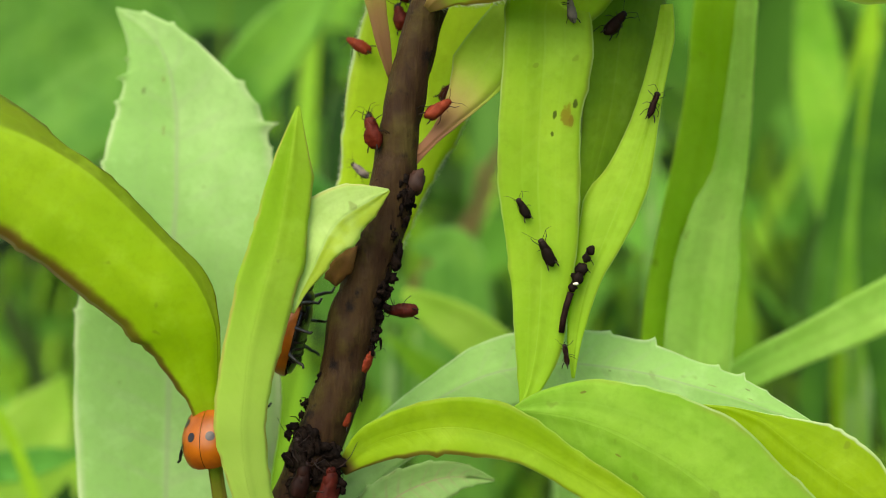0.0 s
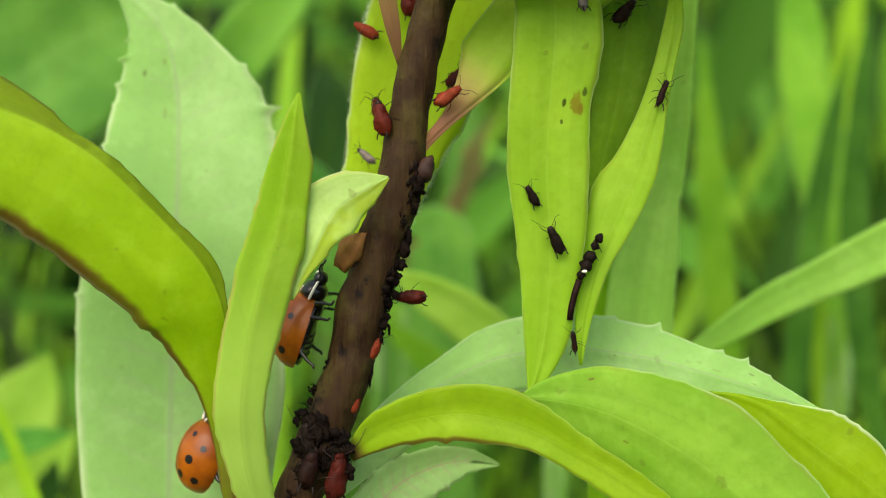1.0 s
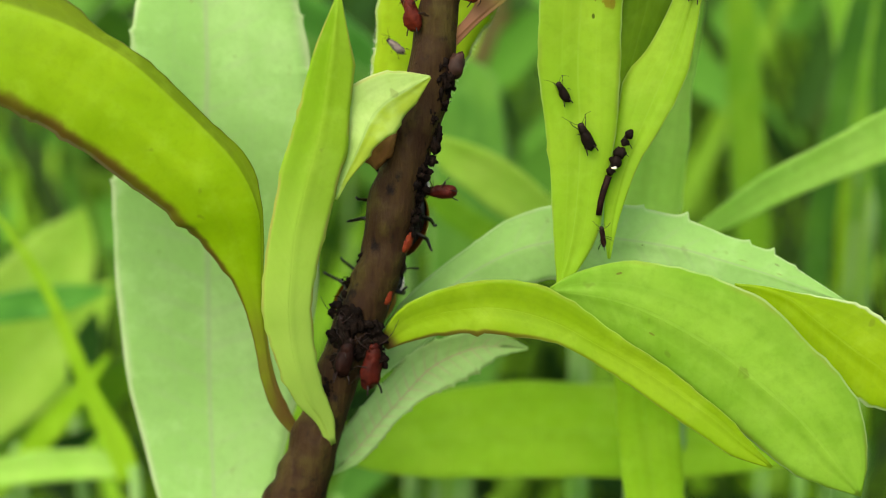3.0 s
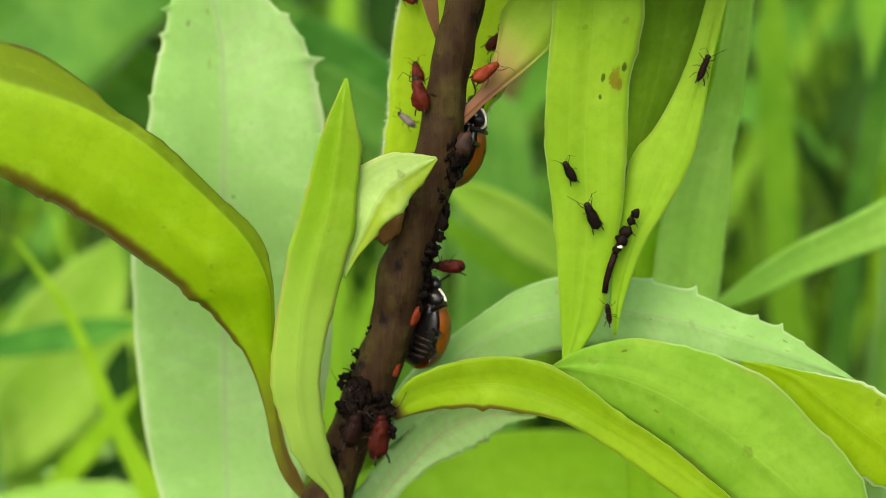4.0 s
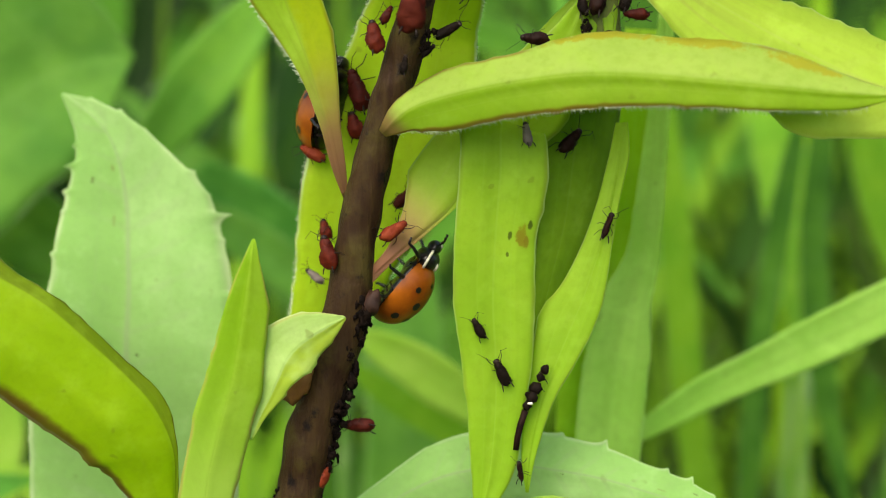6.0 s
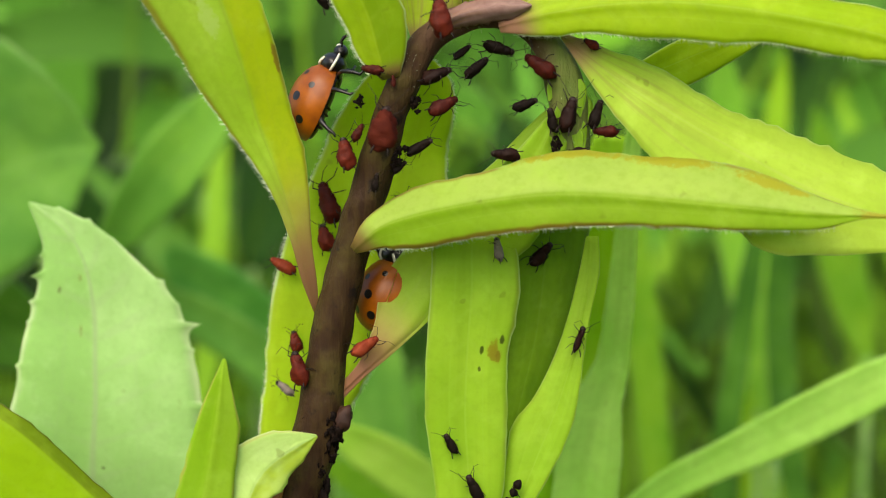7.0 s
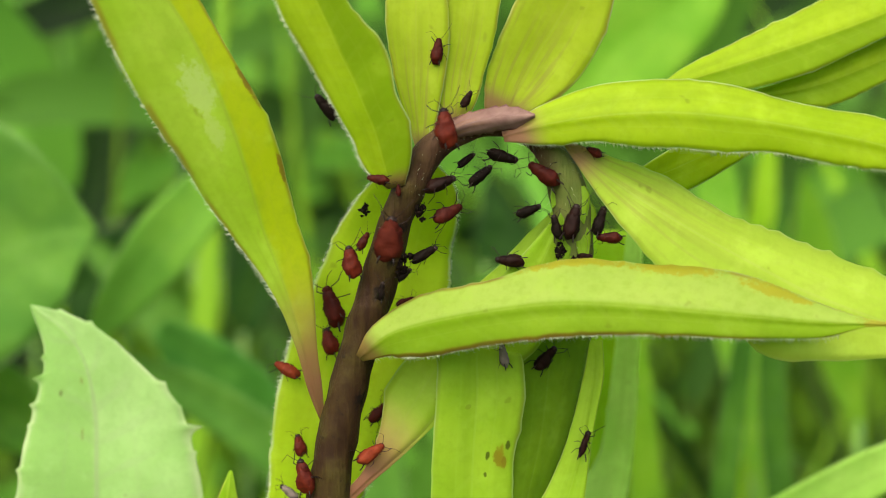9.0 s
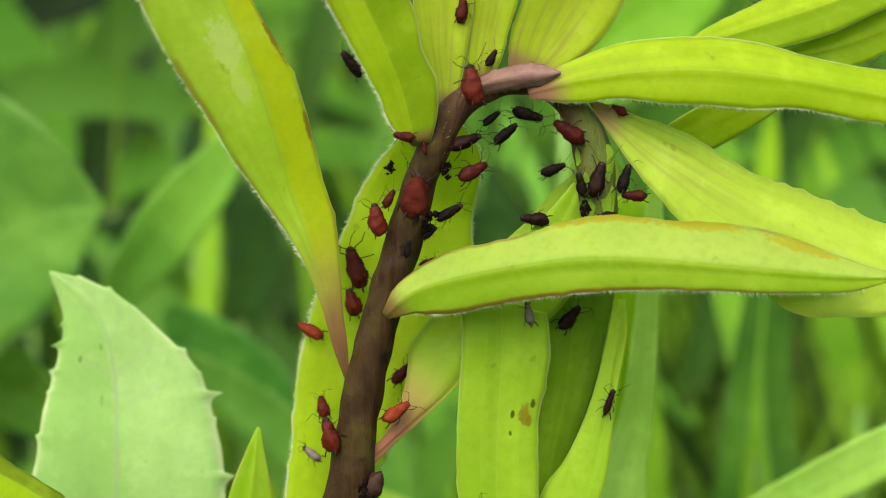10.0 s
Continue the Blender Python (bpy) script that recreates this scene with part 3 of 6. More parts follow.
def weed_thing(label, material, rows, teeth=0.0, hair="", bare=0.0):
    """A neighbouring weed: one stalk up from the ground and the leaf that shows. Returns the leaf."""
    thing = empty("weed", label, "weed", "neighbouring weeds")
    foot = min(rows[0], rows[-1], key=lambda p: p[2])
    x, y, z = foot[:3]
    bm = bmesh.new()
    tube(bm, spline([(x + 14, y + 12, -336, 1.5), (x + 9, y + 9, -220, 1.3), (x + 2, y + 3, (z - 330) / 2 + 40, 1.1), (x, y, z + 1.5, 0.7)], 24), 8)
    part("stalk", bm, LEAF_FAR, thing)
    return part("leaf", leaf_mesh(rows, teeth), material, thing)


# midline and radius of the stem
STEM_LINE = [(-17.26, -1.00, -39.97, 2.13), (-15.99, -0.90, -36.45, 1.98), (-14.62, -0.70, -32.44, 1.68), (-13.33, -0.50, -28.60, 1.58), (-11.66, -0.40, -24.38, 1.60), (-10.12, -0.20, -20.31, 1.58), (-9.35, 0.00, -16.35, 1.68), (-8.17, 0.10, -12.45, 1.51), (-7.06, 0.30, -8.66, 1.60), (-6.45, 0.50, -4.97, 1.33), (-5.86, 0.70, -1.35, 1.31), (-4.64, 0.80, 3.66, 1.25), (-3.51, 0.70, 7.33, 1.21), (-2.68, 0.60, 10.25, 1.13), (-1.93, 0.40, 12.79, 1.09), (-0.91, 0.20, 15.13, 1.01), (0.25, 0.00, 17.02, 0.97), (1.78, 0.00, 18.16, 0.90), (3.60, 0.10, 18.66, 0.83), (5.45, 0.30, 18.59, 0.83), (7.33, 0.60, 17.63, 0.90), (8.66, 0.80, 15.81, 1.12), (9.31, 0.90, 13.43, 1.28), (9.63, 1.00, 10.84, 1.22), (9.72, 1.10, 8.24, 0.95), (9.74, 1.20, 5.62, 0.5)]
line = [(-40, 8, -335, 2.9), (-34, 5, -220, 2.7), (-25, 1, -110, 2.4), (-19.5, -1, -56, 2.15)] + STEM_LINE
bm = bmesh.new()
tube(bm, spline(line, 420), 26, 0.16)
stem = part("stem", bm, STEM, plant, "dark brown stem, mauve and bent over at the top")

def stem_hairs():
    """Short pale down on the young part of the stem, denser towards the bent top."""
    rng = random.Random(8)
    pts = spline(STEM_LINE, 300)
    tang = np.gradient(pts[:, :3], axis=0)
    bm = bmesh.new()
    for _ in range(1100):
        i = int(299 * rng.random() ** 0.6)
        if i < 195:
            continue
        t = Vector(tang[i]).normalized()
        a = t.orthogonal().normalized()
        g = rng.uniform(0, 2 * math.pi)
        out = (a * math.cos(g) + t.cross(a) * math.sin(g)).normalized()
        root = Vector(pts[i, :3]) + out * pts[i, 3] * 0.96
        tip = root + (out + t * rng.uniform(-0.4, 0.8)) * rng.uniform(0.12, 0.38)
        base = [bm.verts.new(root + (a * math.cos(q) + t.cross(a) * math.sin(q)) * 0.011) for q in (0, 2.1, 4.2)]
        end = bm.verts.new(tip)
        for x, y in ((0, 1), (1, 2), (2, 0)):
            bm.faces.new((base[x], base[y], end))
    return tagged(part("stem_down", bm, HAIR, stem, "short pale down on the young stem"), kind="stuff")


def tip_scales():
    """Small olive scale leaves pressed against the hanging shoot tip."""
    rng = random.Random(14)
    for k in range(16):
        a, z = rng.uniform(-1.3, 1.3), 15.2 - 0.5 * k
        x, y = 9.4 + 1.1 * math.sin(a), 0.9 - 1.1 * math.cos(a)
        rows = [(x, y, z, 0.15, 0.15, 10, 10), (x + 0.1 * math.sin(a), y - 0.1, z - 0.6, 0.4, 0.36, 10, 10), (x + 0.28 * math.sin(a), y - 0.12, z - 1.3, 0.28, 0.3, 10, 10), (x + 0.5 * math.sin(a), y - 0.2, z - 1.9, 0.05, 0.05, 10, 10)]
        part("scale_leaf", leaf_mesh(rows, 0.1, 0.08, half=3), LEAF_OLIVE_SHADE, plant)


stem_hairs()
tip_scales()
leaf_pale = leaf_thing("broad pale green goldenrod leaf seen from its underside with toothed margin", LEAF_PALE, [(-23, 2, -47, 1.3, 2, 8, 8), (-23.4, 4.1, -43.3, 3.5, 3.5, 8, 8), (-23.6, 5.4, -40.5, 4.2, 4.6, 8, 8), (-23.9, 6.8, -36.7, 5.2, 6, 8, 8), (-24.1, 7.8, -33, 6, 7.1, 8, 8), (-24.1, 8.2, -30.2, 6.4, 7.7, 8, 8), (-24.1, 8.8, -26.5, 6.8, 8.3, 8, 8), (-24.1, 9.3, -22.7, 7.1, 8.5, 8, 8), (-24.1, 9.9, -19, 7.2, 8.5, 8, 8), (-24, 10.2, -16.2, 7, 8.5, 8, 8), (-24, 10.7, -12.4, 6.6, 8.32, 8, 8), (-23.9, 11.5, -8.7, 6, 7.84, 8, 8), (-24, 12.1, -5.9, 5.5, 7.31, 8, 8), (-24.2, 13.1, -2.2, 4.7, 6.3, 8, 8), (-24.9, 13.6, 1.5, 3.4, 3.19, 8, 8), (-26.3, 14, 3.9, 2.4, 1.49, 8, 8), (-29.1, 14.5, 6, 0.1, 0.05, 8, 8)], teeth=0.5, bare=0.5, pitch=1.9)
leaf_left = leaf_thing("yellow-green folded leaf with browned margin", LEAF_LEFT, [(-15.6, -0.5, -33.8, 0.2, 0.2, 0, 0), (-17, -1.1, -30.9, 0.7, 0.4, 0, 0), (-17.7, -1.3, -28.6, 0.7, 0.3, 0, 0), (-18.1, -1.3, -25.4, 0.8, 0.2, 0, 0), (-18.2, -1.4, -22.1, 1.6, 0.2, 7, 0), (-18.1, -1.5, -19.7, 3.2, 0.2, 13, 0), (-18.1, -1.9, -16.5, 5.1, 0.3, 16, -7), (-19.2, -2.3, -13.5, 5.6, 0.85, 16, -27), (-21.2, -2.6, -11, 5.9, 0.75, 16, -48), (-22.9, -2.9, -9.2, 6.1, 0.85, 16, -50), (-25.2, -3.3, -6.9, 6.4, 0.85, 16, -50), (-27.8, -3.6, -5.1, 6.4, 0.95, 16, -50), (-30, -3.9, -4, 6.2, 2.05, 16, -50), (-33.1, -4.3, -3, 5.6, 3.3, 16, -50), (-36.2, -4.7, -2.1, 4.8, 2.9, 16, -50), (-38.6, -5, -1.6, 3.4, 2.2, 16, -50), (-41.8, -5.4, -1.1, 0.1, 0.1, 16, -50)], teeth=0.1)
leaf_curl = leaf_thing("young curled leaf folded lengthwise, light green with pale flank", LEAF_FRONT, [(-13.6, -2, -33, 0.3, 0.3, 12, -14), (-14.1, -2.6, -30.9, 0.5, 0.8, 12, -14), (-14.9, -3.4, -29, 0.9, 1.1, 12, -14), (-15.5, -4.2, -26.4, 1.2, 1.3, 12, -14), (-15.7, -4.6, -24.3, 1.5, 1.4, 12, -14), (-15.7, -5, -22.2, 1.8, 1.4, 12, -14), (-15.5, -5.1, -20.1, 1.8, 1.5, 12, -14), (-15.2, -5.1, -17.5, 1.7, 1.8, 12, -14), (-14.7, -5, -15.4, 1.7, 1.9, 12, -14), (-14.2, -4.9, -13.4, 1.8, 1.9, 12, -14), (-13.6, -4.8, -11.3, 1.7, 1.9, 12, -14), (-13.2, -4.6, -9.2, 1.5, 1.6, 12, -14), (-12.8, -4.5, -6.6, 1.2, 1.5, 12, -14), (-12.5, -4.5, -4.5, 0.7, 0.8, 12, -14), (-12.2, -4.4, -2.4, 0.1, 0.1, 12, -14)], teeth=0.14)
part("folded_flap", leaf_mesh([(-12.7, -4, -15.3, 0.1, 0.1, 8, -10), (-12.1, -3.9, -13.9, 0.5, 0.3, 8, -10), (-11.4, -3.8, -12.5, 0.9, 0.7, 8, -10), (-10.9, -3.8, -11.4, 1.5, 1, 8, -10), (-10.3, -3.5, -10.1, 2.3, 1.8, 8, -10), (-9.3, -3.3, -9.1, 2, 1.5, 8, -10), (-8, -3.1, -8.3, 1.2, 1, 8, -10), (-6.7, -3, -7.6, 0.1, 0.1, 8, -10)], 0.14), LEAF_FLAP, leaf_curl, "pale bent-over half of the young leaf")
leaf_arch = leaf_thing("large arching yellow-green leaf with brown scarred edge", LEAF_ARCH, [(-10.1, -1, -25.9, 0.2, 0.6, 10, 22), (-8.3, -1.6, -24.3, 1.1, 1.3, 10, 22), (-6.5, -2.1, -23.4, 1.4, 1.5, 10, 22), (-4.2, -3, -22.7, 1.7, 1.7, 10, 22), (-2.2, -3.5, -22.5, 1.9, 1.8, 10, 22), (0.2, -4.2, -22.8, 2, 1.6, 10, 22), (2.1, -4.7, -23.4, 1.6, 1.3, 10, 22), (4.3, -5.2, -24.5, 1.2, 1.2, 10, 22), (6.1, -5.5, -25.4, 1, 1.3, 10, 22), (8.2, -5.9, -26.6, 0.9, 1.5, 10, 22), (9.9, -6.3, -27.7, 0.7, 1.5, 10, 22), (11.9, -6.7, -29.1, 0.6, 1.4, 10, 22), (13.4, -7, -30.4, 0.4, 1.1, 10, 22), (15.3, -7.2, -32, 0.1, 0.1, 10, 22)], teeth=0.12)
leaf_archface = leaf_thing("broad green face of the arching leaf behind its folded rim", LEAF_ARCHFACE, [(1, -2.4, -21.8, 0.2, 0.2, -8, 4), (3.1, -2.6, -21.8, 1.5, 1.4, -8, 4), (5.6, -2.9, -22.2, 2.7, 2.4, -8, 4), (7.7, -3.2, -22.9, 3.3, 2.8, -8, 4), (9.6, -3.5, -23.8, 3.9, 3, -8, 4), (11.9, -3.9, -25.1, 4.3, 3.2, -8, 4), (13.6, -4.3, -26.3, 4.4, 3.4, -8, 4), (15.6, -4.7, -27.9, 4, 3.3, -8, 4), (17.2, -5, -29.3, 3.9, 3.2, -8, 4), (18.7, -5.3, -30.9, 3.5, 2.9, -8, 4), (20.3, -5.6, -32.9, 2.1, 1.6, -8, 4), (21.6, -5.8, -34.6, 0.1, 0.1, -8, 4)], teeth=0.1)
leaf_archthird = leaf_thing("sharp lime leaf with brown lower and white upper edge", LEAF_THIRD, [(13.5, -1.4, -21.5, 0.1, 0.2, -6, 6), (15.2, -1.6, -21.6, 0.1, 1.3, -6, 6), (17.1, -1.8, -22.3, 0.5, 1.5, -6, 6), (18.5, -2.1, -23.4, 1.6, 1.6, -6, 6), (20.1, -2.4, -24.6, 2.5, 1.9, -6, 6), (21.5, -2.8, -25.6, 2.7, 2.3, -6, 6), (23, -3.1, -26.6, 2.5, 2.6, -6, 6), (24.6, -3.5, -27.9, 1.2, 2, -6, 6), (26, -3.8, -29, 0.1, 0.1, -6, 6)], teeth=0.1)
leaf_archback = leaf_thing("pale arching leaf showing its lighter underside", LEAF_PALE, [(-11.7, 2, -29.8, 0.4, 0.7, -25, 10), (-9.8, 2.8, -27.3, 1.1, 1.6, -25, 10), (-8, 3.2, -25.5, 1.5, 2, -25, 10), (-5.6, 3.6, -23.4, 1.6, 2.4, -25, 10), (-3.5, 4, -22, 1.7, 2.5, -25, 10), (-0.7, 4, -20.6, 2.3, 2.7, -25, 10), (1.8, 4, -20, 2.6, 2.6, -25, 10), (4.9, 3.6, -19.6, 2.5, 2.5, -25, 10), (7.5, 3, -19.7, 2.4, 2.4, -25, 10), (10.6, 2.4, -20.1, 2.1, 2.1, -25, 10), (13.1, 1.9, -20.7, 1.8, 1.9, -25, 10), (16.2, 1.2, -21.5, 1.5, 1.3, -25, 10), (18.6, 0.7, -22.3, 0.9, 0.9, -25, 10), (21.6, 0, -23.3, 0.1, 0.1, -25, 10)], teeth=0.4, bare=0.3, pitch=2.2)
leaf_stalk = leaf_thing("small pale leaf with pinkish midrib at the stem foot", LEAF_PALE_PINK, [(-14.2, 1, -36.6, 0.3, 0.2, 12, 32), (-12.6, 1.5, -35.2, 1.5, 0.9, 12, 32), (-11.4, 1.8, -33.9, 1.7, 1, 12, 32), (-10, 2.1, -32.2, 1.7, 1, 12, 32), (-8.8, 2.4, -30.9, 1.7, 1.2, 12, 32), (-7.3, 2.8, -29.3, 1.7, 1.9, 12, 32), (-5.8, 2.9, -28.3, 1.5, 2, 12, 32), (-3.8, 3.2, -27.6, 1.2, 1.7, 12, 32), (-2, 3.5, -27.5, 0.8, 0.9, 12, 32), (0.1, 3.8, -27.9, 0.1, 0.1, 12, 32)], teeth=0.2)
# Bright blade colour makes up for the shadow of the arching leaf.
leaf_lowband = leaf_thing("yellow-green blade lying level behind the stem", LEAF_SWAY, [(-17, 22, -43.7, 1, 1, -45, 45), (-10.9, 24, -43.8, 3.6, 3.4, -45, 45), (-2.6, 25, -43.2, 4.9, 4.5, -45, 45), (5.4, 26, -43.4, 4.9, 4.5, -45, 45), (16.1, 27, -44.4, 4.4, 4.1, -45, 45), (27.2, 28, -47.4, 0.2, 0.2, -45, 45)], teeth=0)
leaf_lowblade = leaf_thing("green upright leaf below the arching leaf", LEAF_SWAY, [(8.1, 9, -25.4, 0.2, 0.2, 12, 12), (8.5, 9, -29.1, 1.6, 1.6, 12, 12), (9.2, 9, -32.8, 2.2, 2.1, 12, 12), (10.1, 8, -39.1, 2.4, 2.4, 12, 12), (10.8, 7, -45.4, 1.8, 1.8, 12, 12), (11.4, 6, -50.9, 0.1, 0.1, 12, 12)], teeth=0.1)
leaf_hang = leaf_thing("long drooping bright green leaf with brown blemish", LEAF_HANG, [(8.8, 1.5, 12.7, 0.3, 0.3, 12, 12), (7.4, 1.2, 9.4, 1.5, 1.5, 12, 12), (5.1, 0.8, 5.7, 2.6, 2.5, 12, 12), (3.4, 0.6, 4.8, 2.8, 2.5, 12, 12), (3.2, 0.2, 1.1, 3.1, 2.7, 12, 12), (2.9, 0, -3.3, 2.6, 2.7, 12, 12), (2.8, -0.2, -7.3, 2.7, 2.6, 12, 12), (3, -0.5, -10.9, 2.4, 2.3, 12, 12), (3, -0.8, -14.2, 1.9, 1.9, 12, 12), (2.7, -1.2, -17.9, 1.6, 1.4, 12, 12), (2.2, -1.6, -20.4, 0.8, 0.7, 12, 12), (1.7, -1.9, -21.8, 0.1, 0.1, 12, 12)], teeth=0.08)
# Trough coloured darker than its margin, so its shade is painted in.
leaf_hangfold = leaf_thing("drooping folded leaf with the shade of its trough coloured in", LEAF_OLIVE_SHADE, [(9.8, 2, 11.9, 0.4, 0.3, -35, 30), (9.1, 3, 8.5, 2.8, 2.6, -35, 30), (8.7, 3.2, 5.2, 3.8, 3.5, -35, 30), (8.3, 3.2, 1.4, 3.5, 2.9, -35, 30), (7.8, 3, -2.4, 2.8, 2.3, -35, 30), (6.9, 2.6, -6.2, 1.9, 1.5, -35, 30), (6, 2, -9.9, 1.2, 0.9, -35, 30), (5.6, 1.4, -13.3, 0.1, 0.1, -35, 30)], teeth=0.05)
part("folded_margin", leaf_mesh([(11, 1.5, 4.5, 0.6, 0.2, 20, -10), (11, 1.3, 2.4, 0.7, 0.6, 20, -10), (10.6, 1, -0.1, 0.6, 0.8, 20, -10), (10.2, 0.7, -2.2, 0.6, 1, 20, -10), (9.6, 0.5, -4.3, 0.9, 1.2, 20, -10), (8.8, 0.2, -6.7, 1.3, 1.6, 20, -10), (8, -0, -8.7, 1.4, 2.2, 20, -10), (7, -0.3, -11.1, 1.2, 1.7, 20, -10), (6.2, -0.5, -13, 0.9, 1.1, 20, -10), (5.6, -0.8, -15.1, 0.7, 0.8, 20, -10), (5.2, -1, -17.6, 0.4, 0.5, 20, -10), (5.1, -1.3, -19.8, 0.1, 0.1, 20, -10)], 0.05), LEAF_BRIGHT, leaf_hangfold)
leaf_swayleaf = weed_thing("weed with pale upright leaf swaying behind the goldenrod", LEAF_MIST, [(16.2, 13, 12, 0.5, 0.6, 12, 12), (16.1, 13.5, 8.1, 0.7, 0.8, 12, 12), (16, 14, 4.4, 0.8, 0.9, 12, 12), (15.8, 14.5, -1.9, 0.9, 1.3, 12, 12), (15.4, 15, -6.8, 1.1, 1.6, 12, 12), (14.6, 15.2, -9.9, 1.5, 2.3, 12, 12), (13.7, 15.3, -14, 2.4, 2.6, 12, 12), (13.2, 15.4, -18.7, 2.6, 2.7, 12, 12), (13, 15.5, -23, 2.5, 2.5, 12, 12), (12.8, 15.6, -27.4, 1.9, 1.9, 12, 12), (12.5, 15.8, -32.4, 0.1, 0.1, 12, 12)], teeth=0.1)
leaf_swayback = weed_thing("weed with yellow-green leaf swaying behind the goldenrod", LEAF_SWAY, [(14.9, 16, 10.9, 1.3, 1.3, 12, 12), (14.7, 16, 6.4, 2, 2.3, 12, 12), (14.4, 16.3, 0, 2.2, 2.4, 12, 12), (13.7, 16.6, -5.7, 2.4, 2.6, 12, 12), (12.4, 16.9, -11.2, 2.1, 2.3, 12, 12), (11.3, 17.2, -15.9, 1.7, 2, 12, 12), (10.6, 17.5, -20.3, 1.4, 1.6, 12, 12), (10.1, 17.7, -25.3, 1.2, 1.2, 12, 12), (9.9, 18, -30.4, 0.1, 0.1, 12, 12)], teeth=0)
leaf_swayblade = weed_thing("weed with long light green blade slanting sideways", LEAF_MIST, [(15.1, 26, -26.4, 0.2, 0.4, 12, 12), (18.8, 25.6, -24, 1, 1.1, 12, 12), (23.1, 25.2, -21.1, 1.6, 1.6, 12, 12), (27, 24.9, -19, 1.7, 1.8, 12, 12), (31.6, 24.5, -16.6, 2.1, 2.2, 12, 12), (35.6, 24.1, -14.5, 2.3, 2.2, 12, 12), (39.5, 23.8, -12.4, 2.2, 2.1, 12, 12), (44.1, 23.4, -10.1, 1.7, 1.6, 12, 12), (48, 23, -7.8, 0.1, 0.1, 12, 12)], teeth=0)
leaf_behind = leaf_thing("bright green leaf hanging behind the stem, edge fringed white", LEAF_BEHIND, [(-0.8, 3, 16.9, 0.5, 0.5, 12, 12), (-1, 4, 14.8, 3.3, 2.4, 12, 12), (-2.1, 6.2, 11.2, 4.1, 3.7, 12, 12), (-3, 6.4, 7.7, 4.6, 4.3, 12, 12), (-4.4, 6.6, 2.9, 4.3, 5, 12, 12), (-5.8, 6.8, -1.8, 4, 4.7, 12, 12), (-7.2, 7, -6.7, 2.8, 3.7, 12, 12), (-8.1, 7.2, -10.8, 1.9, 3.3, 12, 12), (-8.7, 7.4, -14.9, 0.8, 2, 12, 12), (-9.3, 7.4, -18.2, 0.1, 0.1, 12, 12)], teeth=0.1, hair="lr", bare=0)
leaf_petiole = leaf_thing("light green leaf on a pink petiole", LEAF_PINKBASE, [(-5.7, 0.4, -6, 0.5, 0.4, -12, 10), (-3.9, 0.2, -4.3, 0.6, 0.3, -12, 10), (-2.2, 0.4, -2.9, 1.7, 0.3, -12, 10), (-0.1, 1, -1.1, 3.6, 0.3, -12, 10), (2, 1.6, 2, 3.6, 1.1, -12, 10), (4.3, 2, 5.4, 2.8, 1.7, -12, 10), (6.4, 2.2, 8.4, 1.9, 1.6, -12, 10), (8, 2.3, 11, 1.3, 1, -12, 10), (9.1, 2.3, 13.6, 0.1, 0.1, -12, 10)], teeth=0.05)
leaf_upleft = leaf_thing("long yellow-green lance leaf with hairy margin", LEAF_UP, [(-6.9, 0.7, -0.5, 0.1, 0.2, 12, -8), (-7.4, 0, 1.9, 0.4, 0.6, 12, -8), (-7.9, -0.2, 4.3, 0.5, 0.8, 12, -8), (-8.8, -0.1, 7.3, 0.7, 1.6, 12, -8), (-9.6, -0.2, 9.7, 1.2, 2.1, 12, -8), (-10.4, -0.5, 12, 1.9, 2.2, 12, -8), (-11, -0.9, 14.4, 2.8, 2.3, 12, -8), (-11.8, -1.5, 17.4, 3.6, 2.3, 12, -8), (-12.6, -1.9, 19.8, 4.2, 2, 12, -8), (-13.5, -2.3, 22.1, 4.5, 1.6, 12, -8), (-14.6, -2.7, 24.3, 4.5, 1.5, 12, -8), (-15.9, -3.2, 26.4, 4.2, 1.5, 12, -8), (-17.5, -3.7, 29.1, 3.5, 1.1, 12, -8), (-18.7, -4.1, 31.2, 2.2, 0.7, 12, -8), (-19.8, -4.3, 33.4, 0.1, 0.1, 12, -8)], teeth=0.06, hair="l", bare=0)
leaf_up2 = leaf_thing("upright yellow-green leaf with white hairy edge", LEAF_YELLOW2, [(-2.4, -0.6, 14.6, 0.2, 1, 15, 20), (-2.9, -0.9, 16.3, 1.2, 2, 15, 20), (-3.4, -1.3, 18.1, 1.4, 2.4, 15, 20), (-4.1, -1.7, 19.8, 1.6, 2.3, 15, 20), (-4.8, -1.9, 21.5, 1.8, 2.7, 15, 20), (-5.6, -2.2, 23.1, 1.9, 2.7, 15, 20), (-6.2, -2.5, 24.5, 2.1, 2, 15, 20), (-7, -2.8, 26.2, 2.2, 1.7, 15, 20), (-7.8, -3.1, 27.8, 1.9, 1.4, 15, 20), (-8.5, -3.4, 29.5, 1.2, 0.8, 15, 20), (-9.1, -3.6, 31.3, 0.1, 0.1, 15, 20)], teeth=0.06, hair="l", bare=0)
